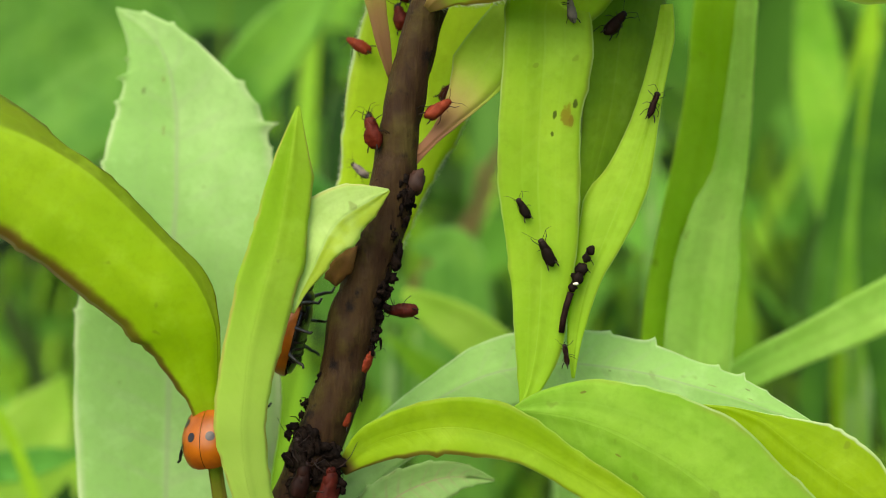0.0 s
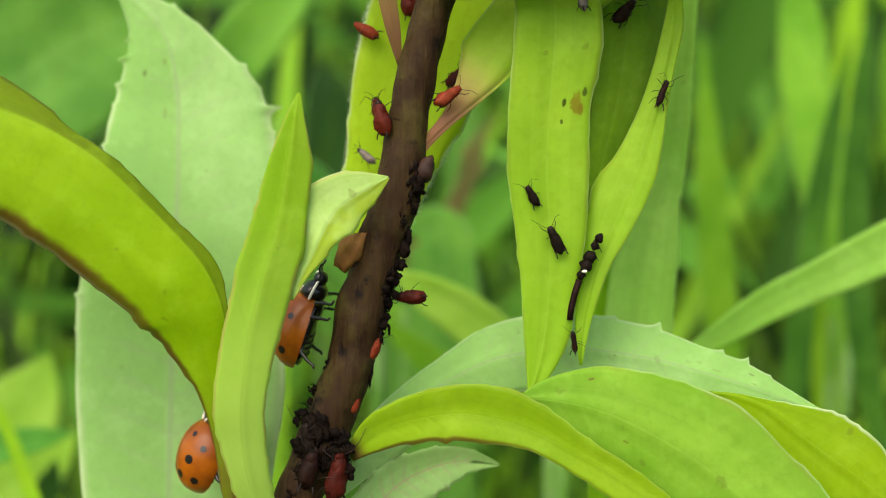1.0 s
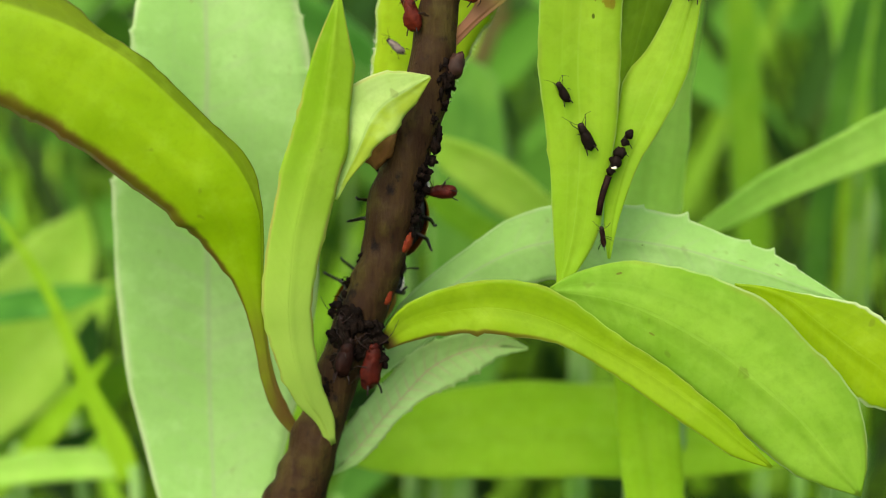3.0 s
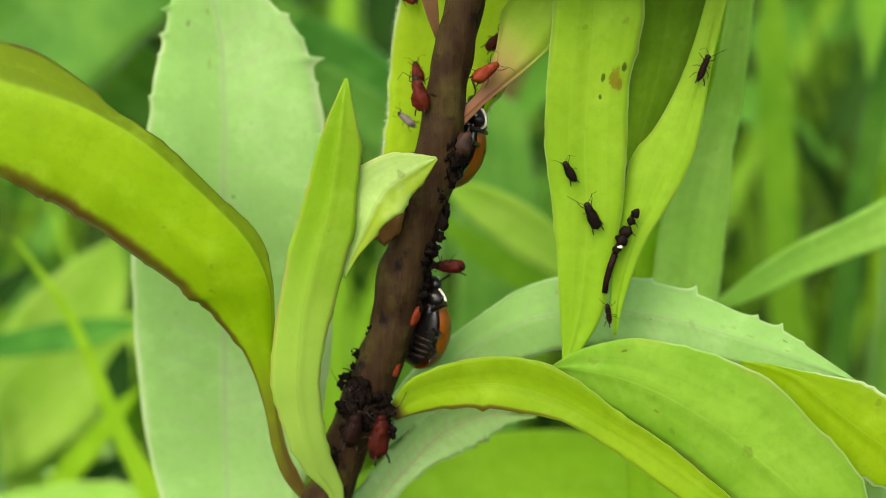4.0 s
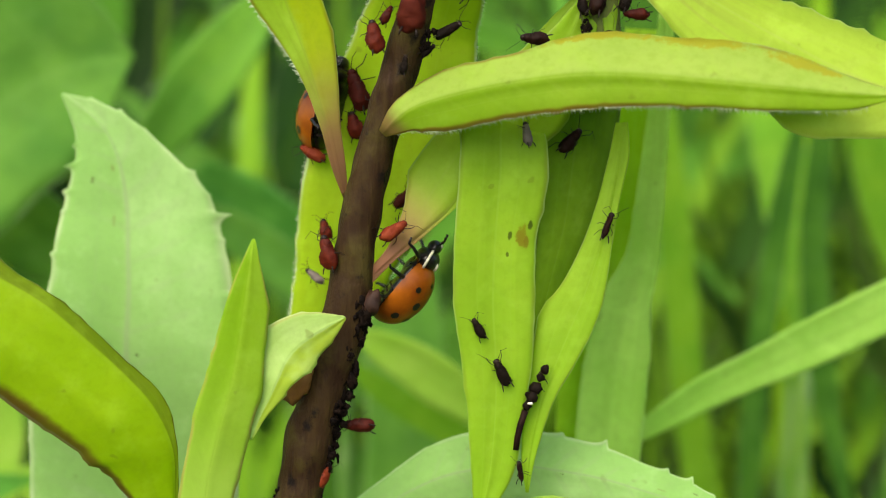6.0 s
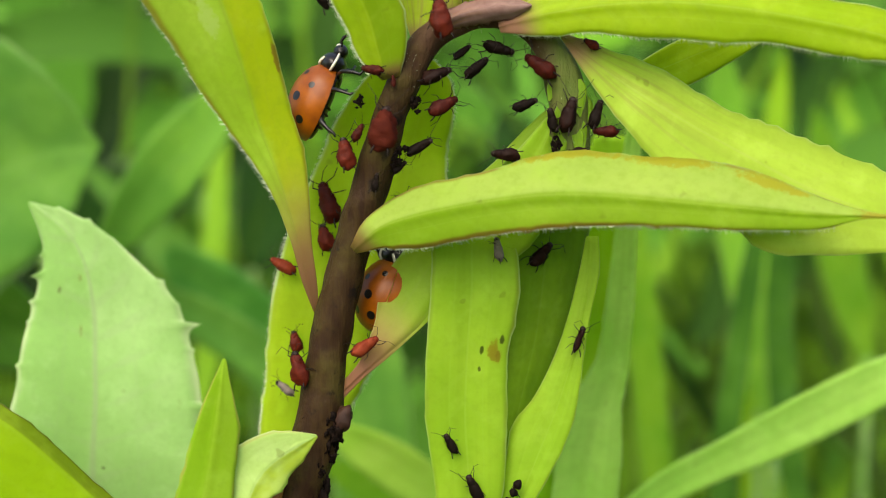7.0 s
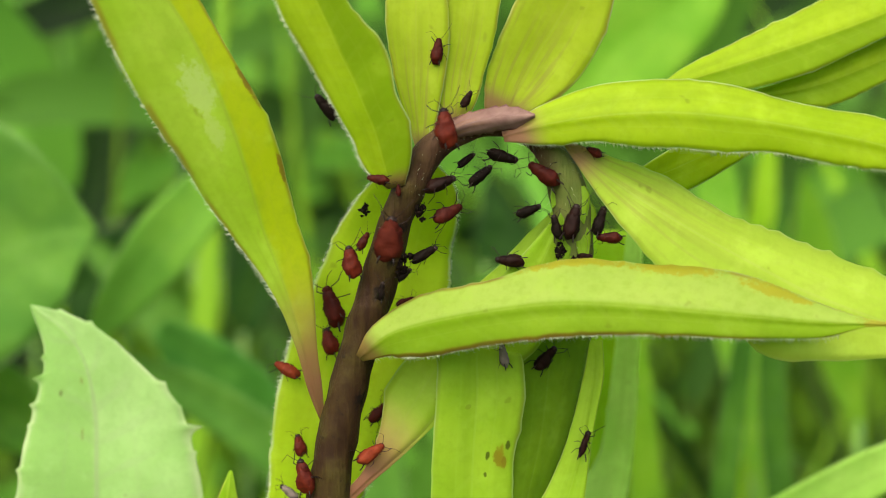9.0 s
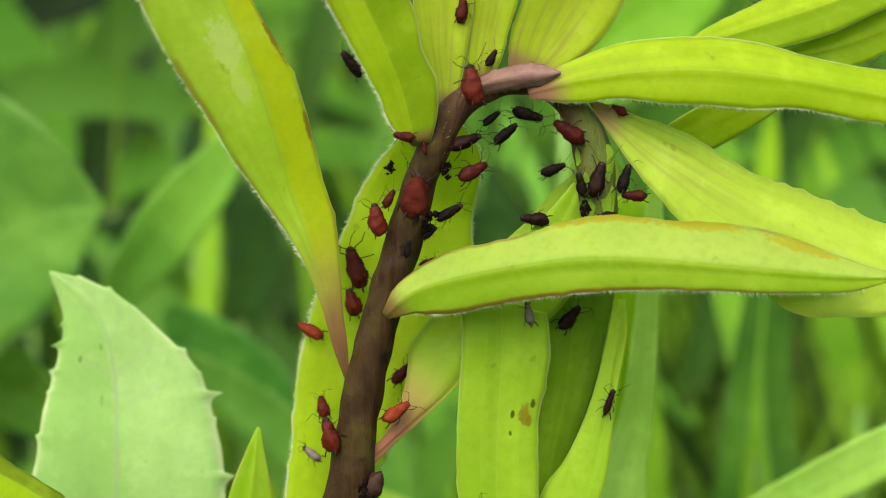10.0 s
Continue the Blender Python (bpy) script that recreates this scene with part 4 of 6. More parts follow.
leaf_up3 = leaf_thing("narrow young leaf at the shoot top", LEAF_STREAK, [(-0.5, 0.8, 16.7, 0.1, 0.3, 12, 12), (-0.6, 1.2, 18.7, 0.6, 1.2, 12, 12), (-0.7, 1.5, 20.9, 1.2, 1.8, 12, 12), (-0.7, 1.7, 22.9, 1.6, 2.1, 12, 12), (-0.7, 1.9, 25.1, 1.9, 2.2, 12, 12), (-0.7, 2.1, 27.1, 1.8, 2, 12, 12), (-0.8, 2.3, 29.1, 1.4, 1.5, 12, 12), (-1, 2.5, 31.3, 0.7, 0.8, 12, 12), (-1.1, 2.6, 33.3, 0.1, 0.1, 12, 12)], teeth=0.05)
leaf_up4 = leaf_thing("young leaf with faint pink streaks at the shoot top", LEAF_STREAK, [(1.7, 1.5, 18.3, 0.6, 0.4, 12, 12), (2, 1.7, 20.2, 1.2, 1.2, 12, 12), (2.4, 2, 22.3, 1.4, 1.4, 12, 12), (2.8, 2.1, 24.2, 1.5, 1.6, 12, 12), (3.1, 2.3, 26.3, 1.7, 1.7, 12, 12), (3.3, 2.5, 28.2, 1.6, 1.7, 12, 12), (3.5, 2.6, 30.1, 1.3, 1.4, 12, 12), (3.7, 2.7, 32.2, 0.7, 0.9, 12, 12), (3.8, 2.8, 34.1, 0.1, 0.1, 12, 12)], teeth=0.05)
leaf_up5 = leaf_thing("young bright leaf slanting up at the shoot top", LEAF_STREAK, [(5.1, 2.4, 19, 1.4, 0.4, 12, 12), (6, 2.7, 20.9, 2.3, 2.1, 12, 12), (7.1, 3, 22.9, 2.7, 3.1, 12, 12), (8.2, 3.2, 24.7, 3, 3.3, 12, 12), (9.4, 3.4, 26.7, 3.2, 3.1, 12, 12), (10.4, 3.6, 28.5, 3, 2.6, 12, 12), (11.4, 3.8, 30.3, 2.4, 2.1, 12, 12), (12.5, 3.9, 32.3, 1.3, 1.2, 12, 12), (13.5, 4, 34.1, 0.1, 0.1, 12, 12)], teeth=0.05)
leaf_upright = leaf_thing("broad lime green leaf reaching sideways, hairy margin", LEAF_SPREAD, [(4.7, -1, 17.9, 0.3, 0.4, -28, 4), (7.2, -1.4, 18.6, 1.4, 1.3, -28, 4), (10.4, -2, 19.1, 2.3, 1.6, -28, 4), (13, -2.5, 19.3, 2.5, 2.1, -28, 4), (15.6, -2.9, 19.3, 2.5, 2.2, -28, 4), (18.7, -3.4, 19, 2.4, 2.2, -28, 4), (21.3, -3.8, 18.6, 2, 1.8, -28, 4), (24.4, -4.3, 18, 1.8, 1.8, -28, 4), (27, -4.7, 17.4, 2, 1.6, -28, 4), (29.5, -5, 16.7, 1.7, 1.2, -28, 4), (32.5, -5.3, 15.7, 1, 0.7, -28, 4), (35, -5.6, 14.7, 0.1, 0.1, -28, 4)], teeth=0.06, hair="r", bare=0)
leaf_upback = leaf_thing("lime green leaf behind the spreading leaf", LEAF_YELLOW2, [(15.1, 3.4, 20.7, 0.2, 0.3, -25, 15), (17.9, 3.5, 21.8, 1, 1.2, -25, 15), (20.3, 3.7, 22.6, 1.4, 1.8, -25, 15), (23.2, 3.8, 23.5, 1.9, 2.1, -25, 15), (25.6, 3.9, 24.3, 2.2, 2.1, -25, 15), (28.5, 4.1, 25.3, 2.6, 1.8, -25, 15), (30.9, 4.2, 26.2, 2.7, 1.6, -25, 15), (33.7, 4.3, 27.4, 2.4, 1.4, -25, 15), (36, 4.5, 28.5, 1.7, 1.1, -25, 15), (38.7, 4.6, 29.8, 0.1, 0.1, -25, 15)], teeth=0.1)
leaf_upback2 = leaf_thing("lime green leaf half hidden behind others", LEAF_YELLOW2, [(21.7, 5, 20.7, 0.2, 0.3, 12, 12), (24.3, 5, 20.9, 0.7, 0.7, 12, 12), (27.2, 5, 21.6, 1, 1.6, 12, 12), (29.7, 5.1, 22.5, 1.4, 1.6, 12, 12), (32.4, 5.3, 23.6, 1.5, 1.5, 12, 12), (34.8, 5.4, 24.7, 1.5, 1.5, 12, 12), (37.5, 5.6, 25.9, 1.3, 0.9, 12, 12), (39.8, 5.8, 27.1, 0.1, 0.1, 12, 12)], teeth=0.1)
leaf_upback3 = leaf_thing("small green leaf behind the spreading leaves", LEAF_SPREAD, [(12.5, 2, 14.1, 0.2, 0.4, 12, 12), (14.2, 2.2, 14.9, 0.8, 1.2, 12, 12), (16.2, 2.5, 15.7, 1.2, 1.7, 12, 12), (17.9, 2.8, 16.4, 1.3, 1.7, 12, 12), (19.9, 3, 17.2, 1.3, 1.4, 12, 12), (21.6, 3.2, 18, 1.1, 1.2, 12, 12), (23.6, 3.1, 18.7, 0.7, 0.7, 12, 12), (25.3, 3, 19.3, 0.1, 0.1, 12, 12)], teeth=0)
leaf_upright2 = leaf_thing("pale lime leaf drooping sideways with parallel veins", LEAF_PALEYEL, [(8.8, 0, 17.4, 0.3, 0.1, -22, 18), (10.6, -0.3, 16, 1.1, 0.9, -22, 18), (12.8, -0.6, 14.4, 2.1, 1.9, -22, 18), (14.7, -1, 13.2, 2.4, 2.7, -22, 18), (16.7, -1.3, 12, 2.2, 3.5, -22, 18), (19, -1.8, 10.7, 2.3, 4.1, -22, 18), (21, -2.2, 9.6, 2.8, 4.3, -22, 18), (23.4, -2.7, 8.3, 3.1, 4.8, -22, 18), (25.5, -3, 7.4, 3.1, 3.9, -22, 18), (27.6, -3.4, 6.6, 3.1, 3, -22, 18), (30.1, -4.1, 5.7, 2.3, 1.7, -22, 18), (32.3, -4.5, 4.9, 0.1, 0.1, -22, 18)], teeth=0.1)
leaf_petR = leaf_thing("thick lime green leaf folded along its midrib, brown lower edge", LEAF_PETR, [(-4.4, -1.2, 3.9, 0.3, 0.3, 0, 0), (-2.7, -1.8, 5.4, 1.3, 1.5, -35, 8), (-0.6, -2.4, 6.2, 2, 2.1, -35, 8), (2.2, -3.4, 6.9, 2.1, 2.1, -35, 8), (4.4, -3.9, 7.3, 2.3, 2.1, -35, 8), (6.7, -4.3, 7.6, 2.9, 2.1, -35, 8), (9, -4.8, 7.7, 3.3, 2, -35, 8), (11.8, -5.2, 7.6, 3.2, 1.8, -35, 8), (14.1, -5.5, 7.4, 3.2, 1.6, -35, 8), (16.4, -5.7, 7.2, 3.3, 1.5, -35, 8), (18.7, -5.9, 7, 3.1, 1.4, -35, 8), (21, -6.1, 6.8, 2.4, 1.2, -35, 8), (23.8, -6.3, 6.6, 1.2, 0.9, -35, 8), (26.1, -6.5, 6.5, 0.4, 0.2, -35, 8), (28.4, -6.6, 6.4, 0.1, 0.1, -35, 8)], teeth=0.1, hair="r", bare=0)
part("bract", leaf_mesh([(0.9, -0.9, 17.8, 0.4, 0.4, -25, -30), (2.3, -1.5, 18.5, 0.8, 0.8, -25, -30), (4, -1.6, 18.9, 0.9, 0.9, -25, -30), (5.6, -1.5, 19.1, 0.7, 0.8, -25, -30), (6.7, -1.3, 19.2, 0.1, 0.2, -25, -30)], 0.35, wavy=0.35, pitch=0.7), BRACT, plant, "mauve downy wrinkled bract at the bend")
leaf_bg1 = weed_thing("neighbouring weed with a broad green leaf", LEAF_SOFT, [(-70.2, 56, -14.8, 0.9, 4, 12, 12), (-67.1, 56.6, -11.6, 3.2, 7.8, 12, 12), (-63.9, 57.2, -8.4, 5, 10.1, 12, 12), (-60.6, 57.8, -5.4, 7.3, 11.1, 12, 12), (-57.2, 58.4, -2.5, 9.6, 11.8, 12, 12), (-53.7, 59.1, 0.2, 11.5, 11.2, 12, 12), (-50.7, 59.6, 2.5, 12.9, 10.8, 12, 12), (-47, 60, 4.9, 15.1, 10.5, 12, 12), (-43, 60, 7, 16.5, 9.3, 12, 12), (-38.8, 60, 8.3, 9.9, 7.1, 12, 12), (-34.3, 60, 9, 0.1, 0.1, 12, 12)], teeth=0)
leaf_bg2 = weed_thing("neighbouring weed with a broad green leaf", LEAF_FAR, [(-39.1, 75, -6.5, 0.7, 0.7, 12, 12), (-34.8, 75, -0.9, 2.9, 2.9, 12, 12), (-29.1, 75, 6.1, 4.3, 3.9, 12, 12), (-23.4, 75, 13, 3.2, 2.9, 12, 12), (-19.1, 75, 20, 0.1, 0.1, 12, 12)], teeth=0)
leaf_bg3 = weed_thing("neighbouring weed with a broad green leaf", LEAF_SOFT, [(-34.5, 80, -9.4, 0.7, 0.7, 12, 12), (-28.8, 80, -12.5, 2.2, 2.7, 12, 12), (-21.7, 80, -17, 3, 3.3, 12, 12), (-13.7, 80, -23.2, 3, 3.3, 12, 12), (-6.4, 80, -28.6, 0.2, 0.2, 12, 12)], teeth=0)
leaf_bg4 = weed_thing("neighbouring weed with a broad green leaf", LEAF_BLUR, [(-77.2, 75, -76.1, 2.4, 2.4, 8, 8), (-70.2, 75, -62, 7.9, 6.8, 8, 8), (-62.9, 75, -49.4, 8.5, 6.6, 8, 8), (-57.1, 75, -38.9, 4.6, 3.8, 8, 8), (-54.8, 75, -33.4, 0.2, 0.2, 8, 8)], teeth=0)
leaf_bg5 = weed_thing("neighbouring weed with a broad green leaf", LEAF_SOFT, [(-21.6, 70, -73.3, 1.6, 1.6, 12, 12), (-14, 72, -64, 4.3, 3.9, 12, 12), (-5.8, 74, -59.6, 5.5, 4.7, 12, 12), (-4.3, 76, -19.2, 4.4, 4, 10, 10), (-10.2, 77, -16.4, 0.1, 0.1, 10, 10)], teeth=0)
leaf_bg6 = weed_thing("neighbouring weed with a broad green leaf", LEAF_BLUR, [(-9, 45, -19.3, 0.7, 0.4, 12, 12), (-6.1, 45.3, -21, 1.8, 1.8, 12, 12), (-3.1, 45.7, -22.8, 2.4, 2.4, 12, 12), (-0.4, 46, -24.8, 2.6, 2.6, 12, 12), (2.1, 46.3, -26.6, 2.3, 2.4, 12, 12), (4.7, 46.7, -28.8, 1.7, 1.7, 12, 12), (7.3, 47, -31, 0.1, 0.1, 12, 12)], teeth=0)
leaf_bg7 = weed_thing("neighbouring weed with a broad green leaf", LEAF_FARBRIGHT, [(-74.9, 90, -79.8, 1.3, 1.3, 12, 12), (-67.2, 90, -72, 2.7, 2.7, 12, 12), (-59.9, 90, -66.2, 3.1, 2.6, 12, 12), (-52.7, 90, -60.5, 2.2, 2.2, 12, 12), (-43.9, 90, -54.9, 0.2, 0.2, 12, 12)], teeth=0)
leaf_bg8 = weed_thing("neighbouring weed with a broad green leaf", LEAF_FAR, [(-38.3, 70, -20.7, 0.3, 0.3, 12, 12), (-44.5, 70, -15.9, 3.7, 3.7, 12, 12), (-51.9, 70, -10.6, 6.1, 5.6, 12, 12), (-59.4, 70, -5.8, 6.3, 5.6, 12, 12), (-68.8, 70, -0.7, 4.8, 4.2, 12, 12), (-78.3, 70, 3.3, 0.2, 0.2, 12, 12)], teeth=0)
leaf_bg9 = weed_thing("neighbouring weed with a broad green leaf", LEAF_BLUR, [(-77.7, 72, -68.6, 1.5, 1.5, 12, 12), (-69.8, 72, -60.8, 5.3, 5.3, 12, 12), (-62, 72, -53.1, 6.8, 6, 12, 12), (-55.1, 72, -47, 3.7, 3.7, 12, 12), (-50.6, 72, -42.5, 0.1, 0.1, 12, 12)], teeth=0)
leaf_bgdry = weed_thing("neighbouring weed with a withered brown leaf", LEAF_DRY, [(3.3, 100, -1.2, 0.1, 0.1, 12, 12), (0.7, 100, -6.2, 1, 1, 12, 12), (-1.6, 100, -12.9, 1.4, 1.3, 12, 12), (-4.8, 100, -21.3, 1.1, 1, 12, 12), (-9.8, 100, -32.3, 0, 0, 12, 12)], teeth=0)
leaf_bga = weed_thing("upright grass-like weed with a bright green blade", LEAF_FARBRIGHT, [(41.1, 95, -74.5, 0.7, 0.7, 12, 12), (38.8, 95, -51.7, 2.4, 2.2, 12, 12), (36, 95, -30.2, 2.7, 2.5, 12, 12), (33.8, 95, -9.8, 2.3, 2.1, 12, 12), (32.2, 95, 9.5, 0.1, 0.1, 12, 12)], teeth=0)
leaf_bgb = weed_thing("upright grass-like weed with a bright green blade", LEAF_DEEP, [(42.6, 80, -67.3, 0.7, 0.7, 12, 12), (42.6, 80, -45.7, 1.9, 1.6, 12, 12), (43.4, 80, -26.8, 2, 1.8, 12, 12), (45.6, 80, -8.2, 1.6, 1.5, 12, 12), (48.4, 80, 8.1, 0.1, 0.1, 12, 12)], teeth=0)
leaf_bgc = weed_thing("upright grass-like weed with a bright green blade", LEAF_SWAY, [(61, 110, -81.1, 0.8, 0.8, 12, 12), (57.6, 110, -51.7, 2.9, 2.6, 12, 12), (56.2, 110, -28.7, 2.9, 2.7, 12, 12), (51.9, 110, -2.6, 2.2, 2.2, 12, 12), (47.8, 110, 17.9, 0.1, 0.1, 12, 12)], teeth=0)
leaf_bgd = weed_thing("upright grass-like weed with a bright green blade", LEAF_DEEP, [(60.7, 90, -59.1, 0.7, 0.7, 12, 12), (55.5, 90, -37, 2.1, 1.9, 12, 12), (53, 90, -17.7, 2.2, 2, 12, 12), (53.3, 90, 0.7, 1.6, 1.6, 12, 12), (54, 90, 13.2, 0.1, 0.1, 12, 12)], teeth=0)
leaf_bge = weed_thing("slender tapering grass shoot, bright green", LEAF_SWAY, [(-40.6, 42, -56.3, 1.8, 0.8, 12, 12), (-42.2, 42, -52.5, 1.4, 1.5, 12, 12), (-44, 42, -48.2, 1.1, 1.1, 12, 12), (-45.4, 42, -44.3, 0.9, 0.9, 12, 12), (-46.8, 42, -39.9, 0.8, 0.8, 12, 12), (-48.2, 42, -36, 0.6, 0.7, 12, 12), (-49.9, 42, -32.3, 0.5, 0.6, 12, 12), (-52.3, 42, -28.3, 0.3, 0.3, 12, 12), (-54.6, 42, -24.9, 0.1, 0.1, 12, 12)], teeth=0)
leaf_bgf = weed_thing("neighbouring weed with a broad green leaf", LEAF_FARBRIGHT, [(-12.4, 65, -26.5, 0.3, 0.3, 12, 12), (-7.5, 65, -30.6, 1.7, 1.5, 12, 12), (-2.6, 65, -34.1, 2, 1.7, 12, 12), (5.1, 65, -38.2, 1.5, 1.5, 12, 12), (10.2, 65, -41.8, 0.1, 0.1, 12, 12)], teeth=0)
weed_thing("neighbouring weed with a broad bright green leaf", LEAF_LUSH, [(23.1, 95, 20.6, 2.3, 1.2, 12, 12), (26.8, 95.3, 25.4, 5.6, 5.5, 12, 12), (30.5, 95.7, 30.2, 7.4, 7.3, 12, 12), (35, 96, 34.2, 7.8, 7.9, 12, 12), (39.1, 96.3, 37.9, 7.1, 7.2, 12, 12), (43.4, 96.7, 42.2, 5.1, 5.3, 12, 12), (47.8, 97, 46.4, 0.1, 0.1, 12, 12)])
weed_thing("neighbouring weed with a tall bright green blade", LEAF_LUSH, [(56, 100, -36.4, 0.7, 1.2, 12, 12), (55, 100.3, -27.7, 2.9, 3, 12, 12), (53.9, 100.7, -19, 3.9, 4, 12, 12), (52, 101, -10.5, 4.2, 4.2, 12, 12), (50, 101.3, -2.8, 3.8, 3.8, 12, 12), (47.5, 101.7, 5.6, 2.8, 2.8, 12, 12), (45, 102, 14, 0.1, 0.1, 12, 12)])
weed_thing("neighbouring weed with a tall green blade", LEAF_FARBRIGHT, [(78, 120, -29.1, 0.6, 1.2, 12, 12), (75.9, 120.3, -21.7, 2.9, 2.9, 12, 12), (73.9, 120.7, -14.4, 3.8, 3.8, 12, 12), (71.9, 121, -7.1, 4.1, 4.1, 12, 12), (70.7, 121.3, -0.4, 3.8, 3.8, 12, 12), (69.4, 121.7, 7.1, 2.7, 2.7, 12, 12), (68.1, 122, 14.6, 0.1, 0.1, 12, 12)])
weed_thing("neighbouring weed with a soft green leaf", LEAF_TEAL, [(-32.1, 85, -5.9, 1.5, 0.8, 12, 12), (-28.8, 85.3, -8.8, 3.6, 3.5, 12, 12), (-25.5, 85.7, -11.8, 4.8, 4.7, 12, 12), (-22.3, 86, -14.8, 5.1, 5.1, 12, 12), (-19.4, 86.3, -17.5, 4.6, 4.7, 12, 12), (-16.1, 86.7, -20.5, 3.3, 3.4, 12, 12), (-12.9, 87, -23.5, 0.1, 0.1, 12, 12)])
weed_thing("neighbouring weed with a tall bright green blade", LEAF_LUSH, [(55.2, 105, -25.5, 0.6, 1.1, 12, 12), (53.6, 105.3, -16.8, 2.7, 2.7, 12, 12), (52, 105.7, -8.1, 3.6, 3.6, 12, 12), (50.8, 106, 0.7, 3.9, 3.8, 12, 12), (49.7, 106.3, 8.6, 3.5, 3.5, 12, 12), (48.5, 106.7, 17.4, 2.5, 2.5, 12, 12), (47.4, 107, 26.1, 0.1, 0.1, 12, 12)])
weed_thing("neighbouring weed with a tall light green blade", LEAF_SWAY, [(57.1, 115, -17.6, 0.4, 0.7, 12, 12), (57.8, 115.3, -10.6, 1.6, 1.7, 12, 12), (58.6, 115.7, -3.7, 2.2, 2.2, 12, 12), (59.2, 116, 3.3, 2.4, 2.4, 12, 12), (59.8, 116.3, 9.5, 2.2, 2.1, 12, 12), (60.5, 116.7, 16.5, 1.6, 1.5, 12, 12), (61.1, 117, 23.4, 0.1, 0.1, 12, 12)])
# Dark leaves put where only shade shows between the weeds.
weed_thing("near-black leaf standing in for a shaded gap between weeds", LEAF_SHADE_GAP, [(-77.2, 190, -17.5, 1.5, 2.9, 12, 12), (-71.7, 190.3, -14.4, 6.9, 7.1, 12, 12), (-66.3, 190.7, -11.3, 9.3, 9.5, 12, 12), (-60.8, 191, -8.3, 10, 10, 12, 12), (-55.8, 191.3, -5.8, 9.2, 9.1, 12, 12), (-50.1, 191.7, -3.2, 6.7, 6.6, 12, 12), (-44.4, 192, -0.6, 0.1, 0.1, 12, 12)])
weed_thing("near-black leaf standing in for a shaded gap between weeds", LEAF_SHADE_GAP, [(-31.1, 180, -21.5, 1, 1.9, 12, 12), (-30.1, 180.3, -16, 4.7, 4.7, 12, 12), (-29.2, 180.7, -10.6, 6.2, 6.2, 12, 12), (-28.2, 181, -5.1, 6.6, 6.7, 12, 12), (-28.7, 181.3, -0.2, 6.1, 6.1, 12, 12), (-29.7, 181.7, 5.3, 4.4, 4.4, 12, 12), (-30.8, 182, 10.7, 0.1, 0.1, 12, 12)])
weed_thing("near-black leaf standing in for a shaded gap between weeds", LEAF_SHADE_GAP, [(-36.4, 150, -3, 1.6, 1.6, 12, 12), (-35.5, 150.3, 1.5, 3.8, 3.8, 12, 12), (-34.7, 150.7, 6.1, 5.1, 5.1, 12, 12), (-33.9, 151, 10.6, 5.4, 5.5, 12, 12), (-34.6, 151.3, 14.6, 5, 5, 12, 12), (-35.6, 151.7, 19.1, 3.6, 3.6, 12, 12), (-36.5, 152, 23.6, 0.1, 0.1, 12, 12)])
weed_thing("near-black leaf standing in for a shaded gap between weeds", LEAF_SHADE_GAP, [(19.6, 170, -6.5, 1.7, 0.9, 12, 12), (21.1, 170.3, -3, 4.2, 4.2, 12, 12), (22.5, 170.7, 0.5, 5.6, 5.6, 12, 12), (23.9, 171, 4, 5.8, 6, 12, 12), (23.6, 171.3, 7.2, 5.4, 5.4, 12, 12), (22.3, 171.7, 10.7, 3.9, 3.9, 12, 12), (21, 172, 14.3, 0.1, 0.1, 12, 12)])
weed_thing("neighbouring weed with a yellow-green blade crossing a grass shoot", LEAF_SWAY, [(-64.8, 60.0, -68.2, 0.3, 0.6, 12, 12), (-61.9, 60.0, -64.9, 1.2, 1.2, 12, 12), (-59.0, 60.0, -61.6, 1.5, 1.5, 12, 12), (-56.2, 60.0, -58.1, 1.6, 1.6, 12, 12), (-53.6, 60.0, -55.1, 1.4, 1.4, 12, 12), (-50.7, 60.0, -51.7, 1.0, 1.0, 12, 12), (-47.9, 60.0, -48.3, 0.1, 0.1, 12, 12)])
weed_thing("neighbouring weed with a bluish green blade leaning level", LEAF_TEAL, [(-67.9, 56.0, -43.3, 0.6, 1.3, 12, 12), (-64.2, 56.0, -42.4, 1.5, 1.5, 12, 12), (-60.5, 56.0, -41.7, 1.7, 1.8, 12, 12), (-56.8, 56.0, -41.0, 1.9, 1.9, 12, 12), (-53.4, 56.0, -40.5, 1.9, 1.9, 12, 12), (-49.7, 56.0, -39.7, 1.4, 1.3, 12, 12), (-46.0, 56.0, -39.0, 0.1, 0.1, 12, 12)])
weed_thing("neighbouring weed with a pale bluish leaf lying low", LEAF_MIST, [(-65.0, 46.0, -59.1, 0.5, 1.0, 12, 12), (-60.9, 46.0, -58.4, 1.4, 1.5, 12, 12), (-56.9, 46.0, -57.7, 1.7, 1.7, 12, 12), (-52.8, 46.0, -56.9, 1.9, 2.0, 12, 12), (-49.1, 46.0, -56.6, 1.9, 1.9, 12, 12), (-45.0, 46.0, -56.6, 1.6, 1.6, 12, 12), (-40.9, 46.0, -57.3, 0.1, 0.1, 12, 12)])
